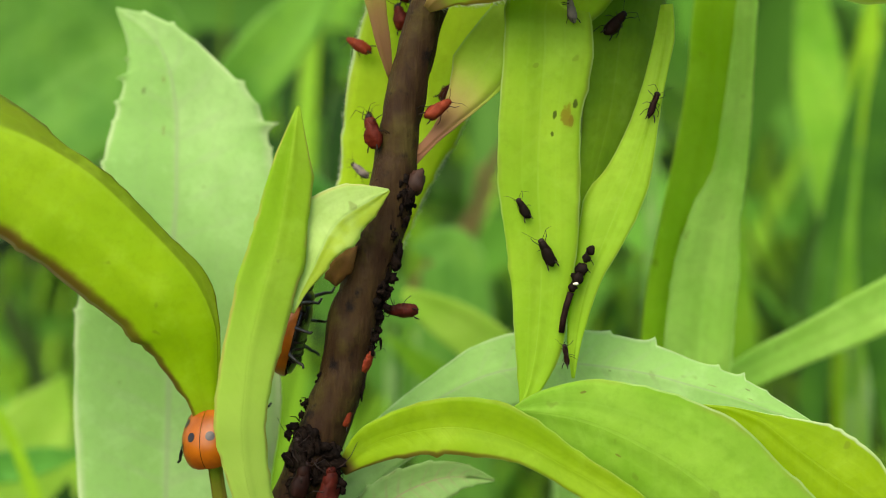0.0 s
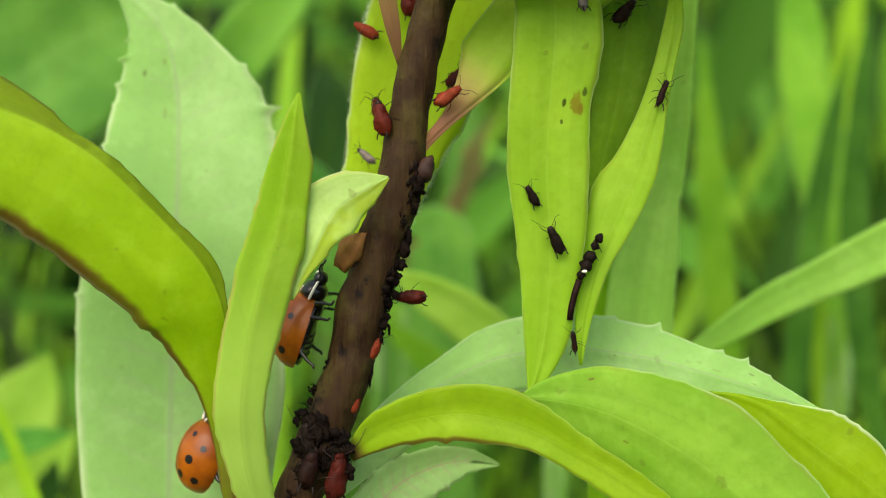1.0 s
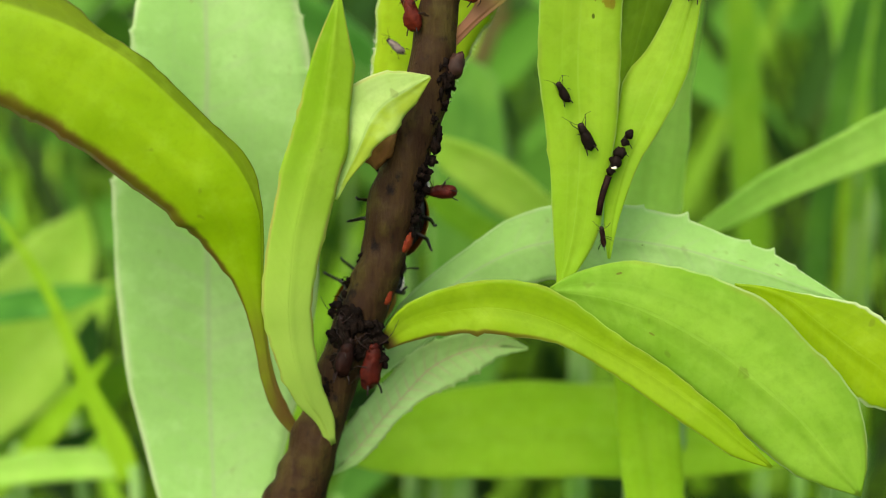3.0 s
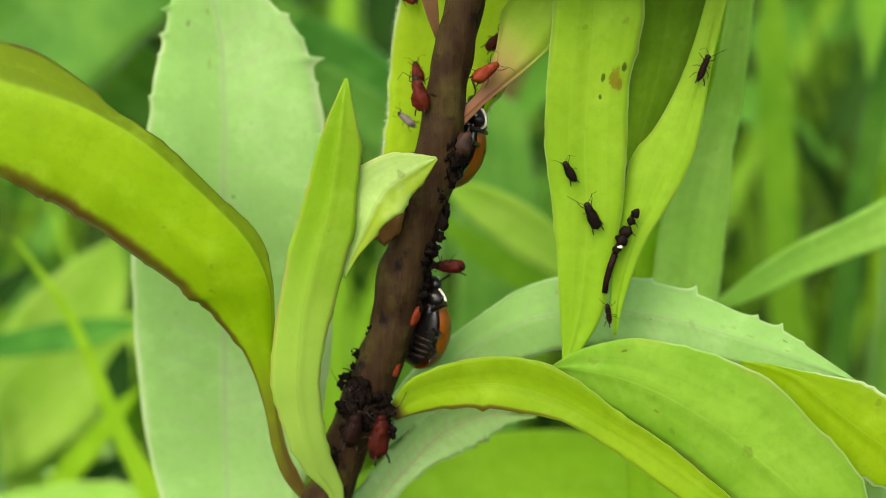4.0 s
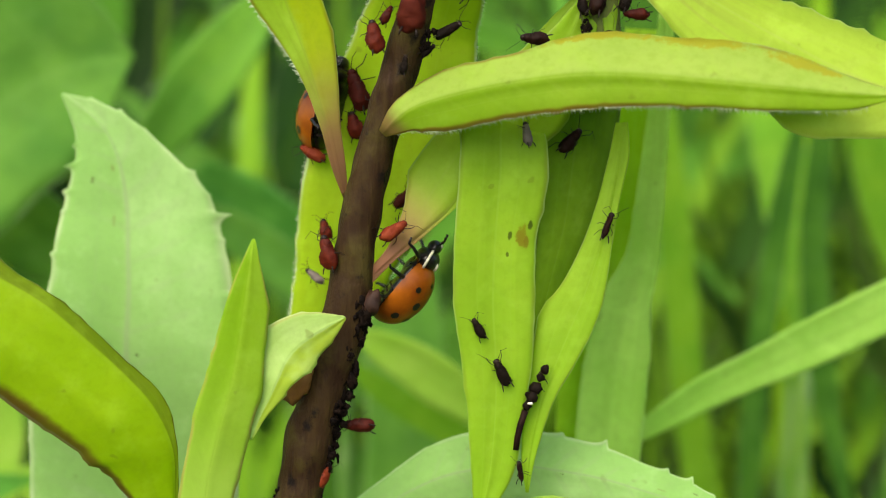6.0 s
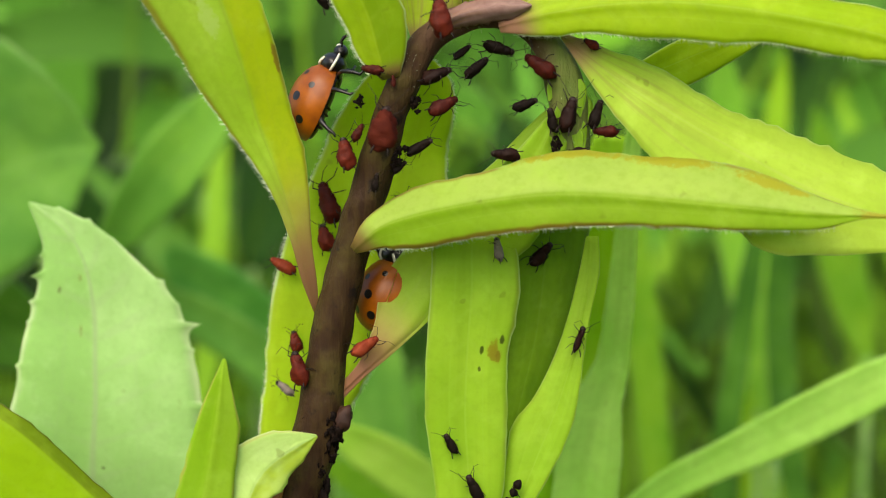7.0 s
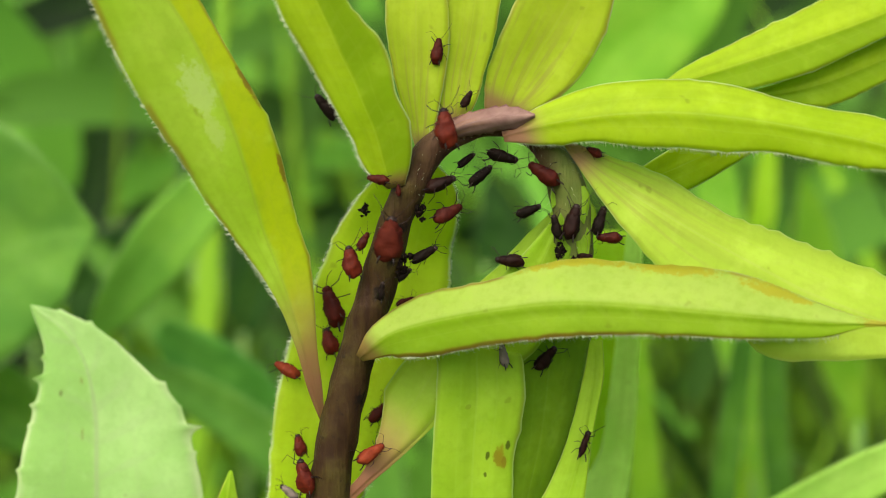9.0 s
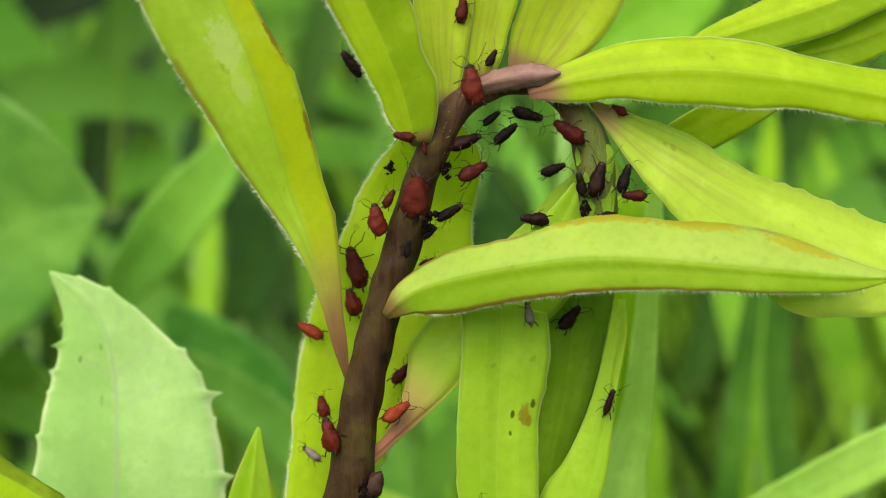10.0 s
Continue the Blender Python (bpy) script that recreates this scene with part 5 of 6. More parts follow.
# More near-black leaves, added as pockets of shade.
weed_thing("near-black leaf standing in for a shaded gap between weeds", LEAF_SHADE_GAP, [(-55.9, 68.0, -57.2, 0.6, 0.3, 12, 12), (-55.0, 68.0, -54.9, 1.4, 1.4, 12, 12), (-54.1, 68.0, -52.4, 1.9, 1.9, 12, 12), (-53.5, 68.0, -50.2, 1.9, 1.9, 12, 12), (-52.7, 68.0, -47.7, 1.3, 1.3, 12, 12), (-52.0, 68.0, -45.3, 0.1, 0.1, 12, 12)])
weed_thing("near-black leaf standing in for a shaded gap between weeds", LEAF_SHADE_GAP, [(-71.7, 68.0, -42.6, 0.3, 0.6, 12, 12), (-70.0, 68.0, -41.2, 1.2, 1.2, 12, 12), (-68.4, 68.0, -39.7, 1.6, 1.6, 12, 12), (-66.9, 68.0, -38.4, 1.5, 1.5, 12, 12), (-65.2, 68.0, -36.9, 1.0, 1.0, 12, 12), (-63.5, 68.0, -35.5, 0.1, 0.1, 12, 12)])
weed_thing("near-black leaf standing in for a shaded gap between weeds", LEAF_SHADE_GAP, [(-62.2, 64.0, -63.7, 0.3, 0.5, 12, 12), (-59.7, 64.0, -63.3, 1.1, 1.1, 12, 12), (-57.2, 64.0, -62.8, 1.4, 1.4, 12, 12), (-55.0, 64.0, -62.0, 1.4, 1.4, 12, 12), (-52.7, 64.0, -60.7, 0.9, 0.9, 12, 12), (-50.6, 64.0, -59.4, 0.1, 0.1, 12, 12)])
weed_thing("withered brown grass strand among the weeds", LEAF_DRY, [(2, 88, -2.9, 0.2, 0.2, 12, 12), (-0.3, 88.4, -8, 0.5, 0.5, 12, 12), (-2.5, 88.8, -13, 0.7, 0.7, 12, 12), (-4.6, 89.2, -17.7, 0.7, 0.7, 12, 12), (-7.1, 89.6, -22.6, 0.5, 0.5, 12, 12), (-9.7, 90, -27.4, 0.1, 0.1, 12, 12)])
weed_thing("withered brown grass strand among the weeds", LEAF_DRY, [(-1.1, 92, -6, 0.2, 0.2, 12, 12), (-1.9, 92.4, -11.1, 0.5, 0.5, 12, 12), (-2.8, 92.8, -16.2, 0.6, 0.6, 12, 12), (-3.5, 93.2, -20.9, 0.6, 0.6, 12, 12), (-4.3, 93.6, -26.1, 0.5, 0.5, 12, 12), (-5.1, 94, -31.2, 0.1, 0.1, 12, 12)])
weed_thing("withered brown grass strand among the weeds", LEAF_DRY, [(1.2, 84, -9, 0.2, 0.2, 12, 12), (-2.3, 84.4, -13, 0.5, 0.5, 12, 12), (-5.8, 84.8, -17, 0.6, 0.6, 12, 12), (-8.9, 85.2, -20.6, 0.6, 0.6, 12, 12), (-11.5, 85.6, -25.2, 0.5, 0.5, 12, 12), (-13.4, 86, -30.1, 0.1, 0.1, 12, 12)])

# swellings, scars and residue on the stem
def knob(name, at, radii, material, label="", lumps=0.25, turn=0.0):
    bm = bmesh.new()
    ball(bm, (0, 0, 0), radii, 14, 9, lumps, at[0])
    bmesh.ops.rotate(bm, verts=bm.verts, cent=(0, 0, 0), matrix=Matrix.Rotation(radians(-turn), 3, "Y"))
    return part(name, bm, material, stem, label, at)


knob("bud", (-5.1, -0.6, -7.1), (0.85, 0.6, 0.6), BUD, "small brown side bud", 0.5, 80)
knob("leaf_scar", (-9.9, -1.2, -12.5), (1.25, 0.6, 0.75), SCAR, "ochre stub of a lost leaf", 0.7, 62)


def residue(at, size, seed):
    """A ragged clot of soot, shed skins and broken limbs."""
    rng = random.Random(seed)
    bm = bmesh.new()
    for _ in range(13):
        c = [rng.gauss(0, 0.36) * size for _ in range(3)]
        ball(bm, (c[0] * 0.8, c[1] * 0.3, c[2] * 1.5), [rng.uniform(0.12, 0.36) * size, rng.uniform(0.08, 0.18) * size, rng.uniform(0.16, 0.48) * size], 9, 7, 1.0, rng.random() * 9)
    for _ in range(3):
        g, q = rng.uniform(0, 6.28), rng.uniform(0.5, 1.0) * size
        x, z = rng.gauss(0, 0.2) * size, rng.gauss(0, 0.4) * size
        tube(bm, [(x, 0, z, 0.05), (x + math.cos(g) * q * 0.5, -0.15, z + math.sin(g) * q * 0.5, 0.04), (x + math.cos(g + 0.5) * q * 0.9, -0.15, z + math.sin(g + 0.5) * q, 0.02)], 5)
    return part("residue", bm, GRIME, stem, "", (at[0], at[1] + 0.22 * size, at[2]))


for k, (place, size) in enumerate((((-6.7, -0.9, -7.8), 1.0), ((-5.9, -0.5, -8.5), 0.9), ((-7.2, -0.7, -13.6), 0.8), ((-7.5, -0.7, -15), 0.8), ((-7.7, -0.6, -16.6), 0.8), ((-8.1, -0.6, -17.9), 0.6),
                                   ((-11.3, -0.8, -20.4), 0.6), ((-12.4, -0.8, -21.6), 0.5), ((-12.6, -1.9, -24.3), 1.2), ((-12.2, -2.1, -25.8), 1.3), ((-13, -1.9, -27.6), 0.9), ((-11.2, -2, -25.4), 0.9),
                                   ((-13.6, -2.2, -28.7), 0.9), ((-12.7, -2.3, -24.6), 1.4), ((-10.9, -2.3, -25.5), 1.5), ((-11.8, -2.5, -24.2), 1.2), ((-10.5, -2.2, -26.8), 1.1), ((-8.3, -1.2, -16.7), 0.9), ((-7.8, -1.3, -14.3), 0.9), ((-8.5, -1.3, -16.5), 0.6), ((-5.7, -1.1, -7.9), 0.9), ((-6.7, -1.2, -10.6), 0.5),
                                   ((-7.0, -0.9, -10.9), 1.2), ((-7.3, -0.9, -12.5), 1.3), ((-7.8, -0.9, -14.2), 1.2), ((-8.1, -0.9, -15.9), 1.1), ((-8.5, -0.9, -17.4), 1), ((-9.0, -0.9, -20.7), 0.9), ((-6.5, -0.9, -9.2), 1),
                                   ((-1.6, -0.5, 9.7), 0.6), ((-0.5, -0.4, 13.1), 0.5), ((-4, -0.3, 13.2), 0.4), ((9.4, -0.4, 9.4), 0.6), ((8.5, -0.3, 10.5), 0.5))):
    residue(place, size, k)


# ---- insects ----
def dead_insect():
    """A shrivelled dark string of body segments stuck to the drooping leaf."""
    thing = empty("dead_insect", "shrivelled black dead insect stuck to the drooping leaf", "insect")
    rng = random.Random(21)
    segs = ((6.2, -1, -11.5), (5.9, -1.1, -12), (5.6, -1.2, -12.7), (5.3, -1.3, -13.3), (5, -1.3, -13.9))
    bm = bmesh.new()
    for k, (p, size) in enumerate(zip(segs, (0.32, 0.30, 0.42, 0.46, 0.30))):
        ball(bm, p, (size * 0.9, size * 0.7, size), 10, 8, 0.5, k)
    part("body", bm, BLACK, thing)
    tail = ((4.9, -1.3, -14.2), (4.6, -1.4, -15.1), (4.4, -1.4, -16), (4.3, -1.5, -16.8))
    part("tail", limb([tail[0], tail[1], tail[2], tail[3]], 0.24, 0.9), DARK, thing)
    part("frass", ball(bmesh.new(), (5.2, -1.7, -13.6), (0.2, 0.12, 0.1), 8, 6, 0.4), CREAM, thing, "white speck")
    for k in range(5):
        a = Vector(segs[k])
        out = Vector((rng.choice((-1, 1)) * rng.uniform(0.35, 0.6), -0.1, rng.uniform(-0.3, 0.3)))
        part("leg", limb([a, a + out * 0.6, a + out + Vector((0, 0.1, -0.25))], 0.04), LIMB, thing)
    return thing


def limb(points, radius, taper=0.6):
    bm = bmesh.new()
    n = len(points)
    return tube(bm, [(*p, radius * (1 - (1 - taper) * i / (n - 1))) for i, p in enumerate(points)], 6)


def aphid(skin, fat, label, seed, thin=False):
    """An aphid one millimetre long, facing x, its back towards z."""
    rng = random.Random(seed)
    thing = empty("aphid", label, "aphid", "aphids on the plant")
    reach = 0.6 if thin else 0.8
    bm = bmesh.new()
    ball(bm, (-0.07, 0, 0), (0.44, 0.225 * fat, 0.20 * fat), 20, 30, 0.22, seed, -0.24)
    for v in bm.verts:
        k = 1 + 0.03 * math.sin(v.co.x * 62) + 0.12 * noise.noise(v.co * 8 + Vector((seed, 0, 0)))
        v.co = Vector((v.co.x, v.co.y * k, v.co.z * k))
    ball(bm, (0.20, 0, 0.0), (0.22, 0.17 * min(fat, 1.15), 0.15), 12, 8)
    part("body", bm, skin, thing)
    bm = bmesh.new()
    ball(bm, (0.39, 0, -0.01), (0.10, 0.115, 0.09), 10, 7)
    for s in (-1, 1):
        ball(bm, (0.40, s * 0.095, 0.03), (0.03, 0.025, 0.03), 6, 5)
    part("head", bm, skin if fat == 1.0 and not thin else LIMB, thing)
    for s in (-1, 1):
        q = rng.uniform(0.8, 1.25)
        part("antenna", limb([(0.44, s * 0.05, 0.03), (0.54, s * 0.14 * q, 0.12), (0.50 + 0.2 * q, s * 0.30, 0.14 * q), (0.70 * q * q, s * (0.75 - 0.25 * q), 0.16)], 0.010), LIMB, thing)
        part("cornicle", limb([(-0.34, s * 0.12, 0.08), (-0.48, s * 0.17, 0.17), (-0.58, s * 0.19, 0.2)], 0.024, 0.8), LIMB, thing)
        for root, fore, foot in ((0.26, 0.22, 0.34), (0.12, -0.04, -0.10), (0.02, -0.30, -0.50)):
            q, k = rng.uniform(0.6, 1.25), rng.uniform(-0.16, 0.16)
            part("leg", limb([(root, s * 0.10, -0.06), (root + fore * 0.45 + k, s * 0.26 * q * reach, 0.07), (root + fore * 0.8 + k, s * 0.38 * q * reach, -0.10), (root + foot * 0.85 + k * 1.6, s * 0.44 * q * reach, -0.24)], 0.016), LIMB, thing)
    return thing


KINDS = {
    "RED": (RED, 1.15, "plump red aphid with dark legs feeding on the plant"),
    "FAT": (FATSKIN, 1.35, "swollen round red aphid sitting on the stem"),
    "BRIGHT": (BRIGHT, 1.0, "young scarlet aphid on the leaf"),
    "MAROON": (MAROON, 1.0, "maroon aphid with long dark legs"),
    "DARK": (DARK, 0.95, "dark brown aphid clinging to the plant"),
    "BLACK": (BLACK, 0.85, "small black aphid with spread legs"),
    "DARKTHIN": (DARK, 0.55, "shrivelled dark aphid remains on the leaf"),
    "GREY": (GREY, 0.9, "pale grey shed aphid skin"),
}


def facing(x, y, z, heading, roll, size=1.0, dip=0.0):
    """A pose with the nose along heading in the upright plane; roll turns the back from the viewer's side towards the left of the nose; dip lowers the nose towards the belly."""
    h, d = radians(heading), radians(roll)
    nose = Vector((math.cos(h), 0, math.sin(h)))
    left = Vector((-math.sin(h), 0, math.cos(h)))
    back = Vector((0, -1, 0)) * math.cos(d) + left * math.sin(d)
    m = Matrix((nose, back.cross(nose), back)).transposed().to_4x4()
    return Matrix.Translation(Vector((x, y, z)) * MM) @ m @ Matrix.Rotation(radians(dip), 4, "Y") @ Matrix.Scale(size, 4)


# x, y, z, length, heading, roll, kind
APHIDS = [
    (1, -2.2, 18.4, 2.52, 97, 0, "RED"),
    (2.6, 1.2, 20.3, 1.24, 62, 0, "DARK"),
    (0.7, 1.4, 23.4, 1.68, 82, 0, "MAROON"),
    (-6.4, -1.2, 19.7, 1.97, 130, 20, "BLACK"),
    (-3.2, -1.2, 15.2, 1.42, 170, 0, "MAROON"),
    (-1.9, -1, 14.5, 0.78, 90, 0, "MAROON"),
    (-2.5, -2.3, 11.6, 2.80, 82, 0, "FAT"),
    (-4.9, -0.3, 10, 2.09, 100, 0, "RED"),
    (-4.1, -0.6, 11.3, 1.29, 60, 0, "MAROON"),
    (-6.3, 5, 6.5, 3.00, 107, 0, "MAROON"),
    (-6.5, 5, 4.1, 2.00, 105, 0, "RED"),
    (-9.4, 5, 2.2, 1.93, 150, 0, "BRIGHT"),
    (-8.6, 5.2, -3.1, 1.63, 102, 0, "RED"),
    (-8, -0.2, -3.8, 2.33, 104, 0, "RED"),
    (-3.7, -0.3, -2.4, 2.04, 35, 0, "BRIGHT"),
    (-3.2, 5.2, -0.9, 1.79, 48, 0, "MAROON"),
    (1.3, 0.2, 13, 2.10, 28, 0, "MAROON"),
    (0.8, -0.2, 14.9, 2.16, 22, 0, "DARK"),
    (2.5, 0.3, 16.4, 1.38, 38, 0, "BLACK"),
    (3.4, 0.3, 15.4, 1.96, 40, 0, "BLACK"),
    (4.8, 0.2, 16.6, 2.10, -15, 0, "BLACK"),
    (7.4, 0, 15.5, 2.39, 145, 0, "MAROON"),
    (6.6, 1, 13.1, 1.77, 22, 0, "BLACK"),
    (5.3, 0.6, 9.9, 1.91, 176, 0, "DARK"),
    (8.2, -0.2, 12.1, 1.67, 102, 0, "BLACK"),
    (9.2, -0.6, 12.5, 2.31, 75, 0, "DARK"),
    (11, -0.3, 12.5, 1.96, 72, 0, "BLACK"),
    (11.6, -0.4, 11.4, 1.67, 178, 0, "MAROON"),
    (-0.2, 0.1, 10.4, 1.89, 30, 0, "BLACK"),
    (-3, -1.6, 8.2, 1.28, 80, 0, "BLACK"),
    (-1.5, -0.1, 9.1, 1.16, 40, 0, "BLACK"),
    (-1.3, 4.6, 6.8, 1.31, 25, 0, "MAROON"),
    (7.9, 1.8, 3.3, 2.03, 50, 0, "DARK"),
    (10.6, -0.4, 16.9, 1.16, 150, 0, "RED"),
    (10.1, -0.2, 10.2, 1.02, 0, 0, "DARK"),
    (-9.4, 5.4, -6.4, 1.56, 140, 0, "GREY"),
    (-6.2, 0.4, -15.6, 2.17, 180, 0, "MAROON"),
    (-8.4, -0.5, -18.9, 1.9, 60, 0, "BRIGHT"),
    (-9.7, -0.8, -22.4, 1.8, 70, 0, "BRIGHT"),
    (1.8, -0.6, -8.8, 1.54, 118, 0, "BLACK"),
    (3.3, -1.1, -11.6, 1.97, 115, 0, "BLACK"),
    (10.2, 0.2, -2.1, 1.83, 70, 0, "DARKTHIN"),
    (-10.7, -1.8, -27.1, 3.26, 82, 0, "MAROON"),
    (-12.6, -1.8, -24.9, 2.70, 100, 0, "BLACK"),
    (-12.9, -1.6, -26.8, 2.33, 80, 0, "BLACK"),
    (4.8, -0.5, 3.9, 1.59, 100, 0, "GREY"),
    (4.6, -1.5, -18.2, 1.46, 100, 0, "DARKTHIN"),
    (-12.5, -2, -26.5, 2.94, 75, 0, "DARK"),
]
made = {}
rng_turn = random.Random(3)
for ax, ay, az, size, heading, roll, kind in APHIDS:
    turn = roll + rng_turn.uniform(-55, 55)
    variant = (kind, rng_turn.randrange(4))
    if variant in made:
        copy_thing(made[variant][0], facing(ax, ay - 0.12 * size, az, heading, turn, size / made[variant][1]))
    else:
        skin, fat, label = KINDS[kind]
        made[variant] = (aphid(skin, fat, label, len(made), kind in ("BLACK", "GREY")), size)
        made[variant][0].matrix_basis = facing(ax, ay - 0.12 * size, az, heading, turn, size)


def dome(bm, side, c, r, n=14, k=20, gap=0.02, low=-0.12):
    """Half a shell, closed below, on one side of the middle line."""
    g = {}
    for i in range(n + 1):
        for j in range(k + 1):
            a, b = math.pi * i / n, math.pi * 0.5 * j / k * 1.08
            x = math.cos(a)
            s = math.sin(a) ** 0.85 if 0 < i < n else 0.0
            y, z = s * math.sin(b), s * math.cos(b)
            g[i, j] = bm.verts.new((c[0] + r[0] * x, side * max(gap, r[1] * y), c[2] + r[2] * max(z, low)))
    for i in range(n):
        for j in range(k):
            bm.faces.new((g[i, j], g[i, j + 1], g[i + 1, j + 1], g[i + 1, j]))
    bmesh.ops.remove_doubles(bm, verts=bm.verts, dist=0.004)
    bmesh.ops.recalc_face_normals(bm, faces=bm.faces)
    return bm


def ladybird(label, whole=1.07):
    """A spotted ladybird 6.3 mm long, facing x, back towards z. Returns it and its legs."""
    thing = empty("ladybird", label, "ladybird", "ladybirds")
    c, r = (-0.55, 0, -0.15), (2.45, 2.0, 1.95)
    for side in (-1, 1):
        shell = part("wing_case", dome(bmesh.new(), side, c, r), ELYTRON, thing, "glossy orange wing case")
        for sx, sa, size in ((0.60, 0.42, 0.17), (0.36, 1.02, 0.20), (-0.02, 0.66, 0.29), (-0.50, 0.36, 0.27), (-0.52, 1.04, 0.25)):
            bm = bmesh.new()
            ring = [(0, 0)] + [(size * q * math.cos(2 * math.pi * k / 14), size * q * math.sin(2 * math.pi * k / 14)) for q in (0.5, 1.0) for k in range(14)]
            vs = []
            for dx, dy in ring:
                x = max(-0.99, min(0.99, sx + dx / r[0]))
                s = math.sqrt(1 - x * x) ** 0.85
                b = sa + dy / (1.9 * max(s, 0.3))
                lift = 1.012
                vs.append(bm.verts.new((c[0] + r[0] * x * lift, side * max(0.03, r[1] * s * math.sin(b) * lift), c[2] + r[2] * s * math.cos(b) * lift)))
            for k in range(14):
                k2 = (k + 1) % 14
                bm.faces.new((vs[0], vs[1 + k], vs[1 + k2]))
                bm.faces.new((vs[1 + k], vs[15 + k], vs[15 + k2], vs[1 + k2]))
            part("spot", bm, SHELL_BLACK, shell, "black spot")
    bm = bmesh.new()
    ball(bm, (-0.35, 0, -0.38), (2.45, 1.75, 0.42), 20, 12)
    ball(bm, (1.0, 0, -0.45), (0.9, 1.1, 0.45), 14, 8)
    part("underside", bm, SHELL_BLACK, thing, "black segmented underside")
    for k in range(4):
        x = -0.55 - k * 0.42
        w = 1.62 * math.sqrt(max(0.05, 1 - ((x + 0.35) / 2.45) ** 2))
        part("belly_band", limb([(x, -w, -0.52), (x - 0.06, -w * 0.5, -0.76), (x - 0.08, 0, -0.83), (x - 0.06, w * 0.5, -0.76), (x, w, -0.52)], 0.09, 1.0), LIMB, thing)
    bm = bmesh.new()
    ball(bm, (2.0, 0, 0.0), (0.72, 1.32, 0.82), 18, 12)
    shield = part("neck_shield", bm, SHELL_BLACK, thing, "black neck shield with cream edge")
    rim = [(2.0 + 0.76 * math.cos(g), 1.36 * math.sin(g), 0.05 - 0.12 * math.cos(g)) for g in np.linspace(-2.2, 2.2, 25)]
    part("cream_margin", limb(rim, 0.085, 1.0), CREAM, shield)
    for s in (-1, 1):
        part("cream_dash", limb([(1.72, s * 0.28, 0.80), (1.95, s * 0.45, 0.80), (2.2, s * 0.62, 0.70)], 0.10, 0.7), CREAM, shield)
    bm = bmesh.new()
    ball(bm, (2.85, 0, -0.12), (0.48, 0.68, 0.46), 14, 10)
    head = part("head", bm, SHELL_BLACK, thing)
    bm = bmesh.new()
    ball(bm, (3.12, 0, 0.10), (0.18, 0.26, 0.2), 10, 7)
    part("face_patch", bm, CREAM, head)
    legs = []
    for s in (-1, 1):
        part("antenna", limb([(3.1, s * 0.42, -0.05), (3.5, s * 0.72, 0.1), (3.75, s * 1.0, 0.05), (3.85, s * 1.12, 0.0)], 0.05, 1.7), LIMB, head)
        for x, reach in ((1.35, 0.9), (0.35, 0.1), (-0.65, -0.8)):
            pts = [(0, 0, 0), (reach * 0.5, s * 0.75, 0.05), (reach * 0.75, s * 1.25, 0.0), (reach * 1.05, s * 1.55, -0.55), (reach * 1.15, s * 1.7, -0.95), (reach * 1.45 + 0.1, s * 1.85, -1.05)]
            legs.append(part("leg", limb(pts, 0.17, 0.42), SHELL_BLACK, thing, "", (x, s * 0.9, -0.5)))
    thing.scale = (whole, whole, whole)
    return thing, legs


dead_insect()
bugs = [ladybird("orange ladybird with black spots climbing the stem"), ladybird("orange ladybird with black spots moving from leaf to stem"),
        ladybird("small orange ladybird with black spots coming down the bent top", 0.93)]


# ---- what moves ----
# seconds, x, y, z, heading, roll and, where it tilts, dip of each ladybird
STEM_ROUTE = [
    (0, -13.3, 0.3, -16.9, 76, 93),
    (0.3, -13.0, 0.3, -17.9, 78, 93),
    (0.7, -13.6, 0.3, -17.1, 77, 94),
    (1, -13.1, 0.3, -17.3, 72, 90),
    (1.5, -13.4, 0.3, -17.9, 75, 88),
    (2, -13.8, 0.4, -20.7, 67, 92),
    (2.2, -13.9, 0.5, -21.4, 67, 95),
    (2.7, -10.9, 2.6, -18.5, 75, 150),
    (3.3, -7.8, 1.4, -16.5, 73, -140),
    (3.5, -7.1, 1.5, -14.5, 75, -135),
    (3.7, -5.9, 2.0, -10.5, 72, -132),
    (3.8, -6.0, 2.2, -9.1, 70, -132),
    (3.9, -6.3, 2.5, -8.2, 66, -132),
    (4, -5.6, 3.0, -7.7, 66, -135),
    (4.1, -5.4, 3.6, -6.9, 66, -140),
    (4.2, -6.2, 5.0, -6.9, 70, -150),
    (4.5, -6.7, 9.5, -6.6, 80, 180),
    (5.2, -7.7, 9.5, 0.2, 85, 180),
    (5.8, -8.3, 7.0, 4.2, 80, 140),
    (6.3, -8.4, 3.8, 7.0, 68, 95),
    (6.5, -8.3, 3.6, 8.6, 67, 98),
    (6.7, -6.9, 3.2, 12.0, 67, 98),
    (7, -6.6, 2.6, 13.7, 67, 84),
    (7.2, -5.5, 2.6, 15.5, 74, 55),
    (7.3, -5.4, 2.9, 17.0, 79, 32),
    (7.5, -4.7, 3.8, 18.9, 80, 30),
    (7.8, -4.4, 5.4, 21.4, 82, 28),
    (8, -4.0, 6.0, 25.6, 84, 26),
    (8.2, -3.8, 6.0, 26.0, 86, 25),
    (8.5, -4.3, 6.2, 27.6, 90, 25),
    (8.8, -3.2, 6.2, 31.2, 90, 25),
    (9, -2.4, 6.2, 34.0, 90, 25),
    (10, -0.2, 6.2, 37.0, 90, 25),
]
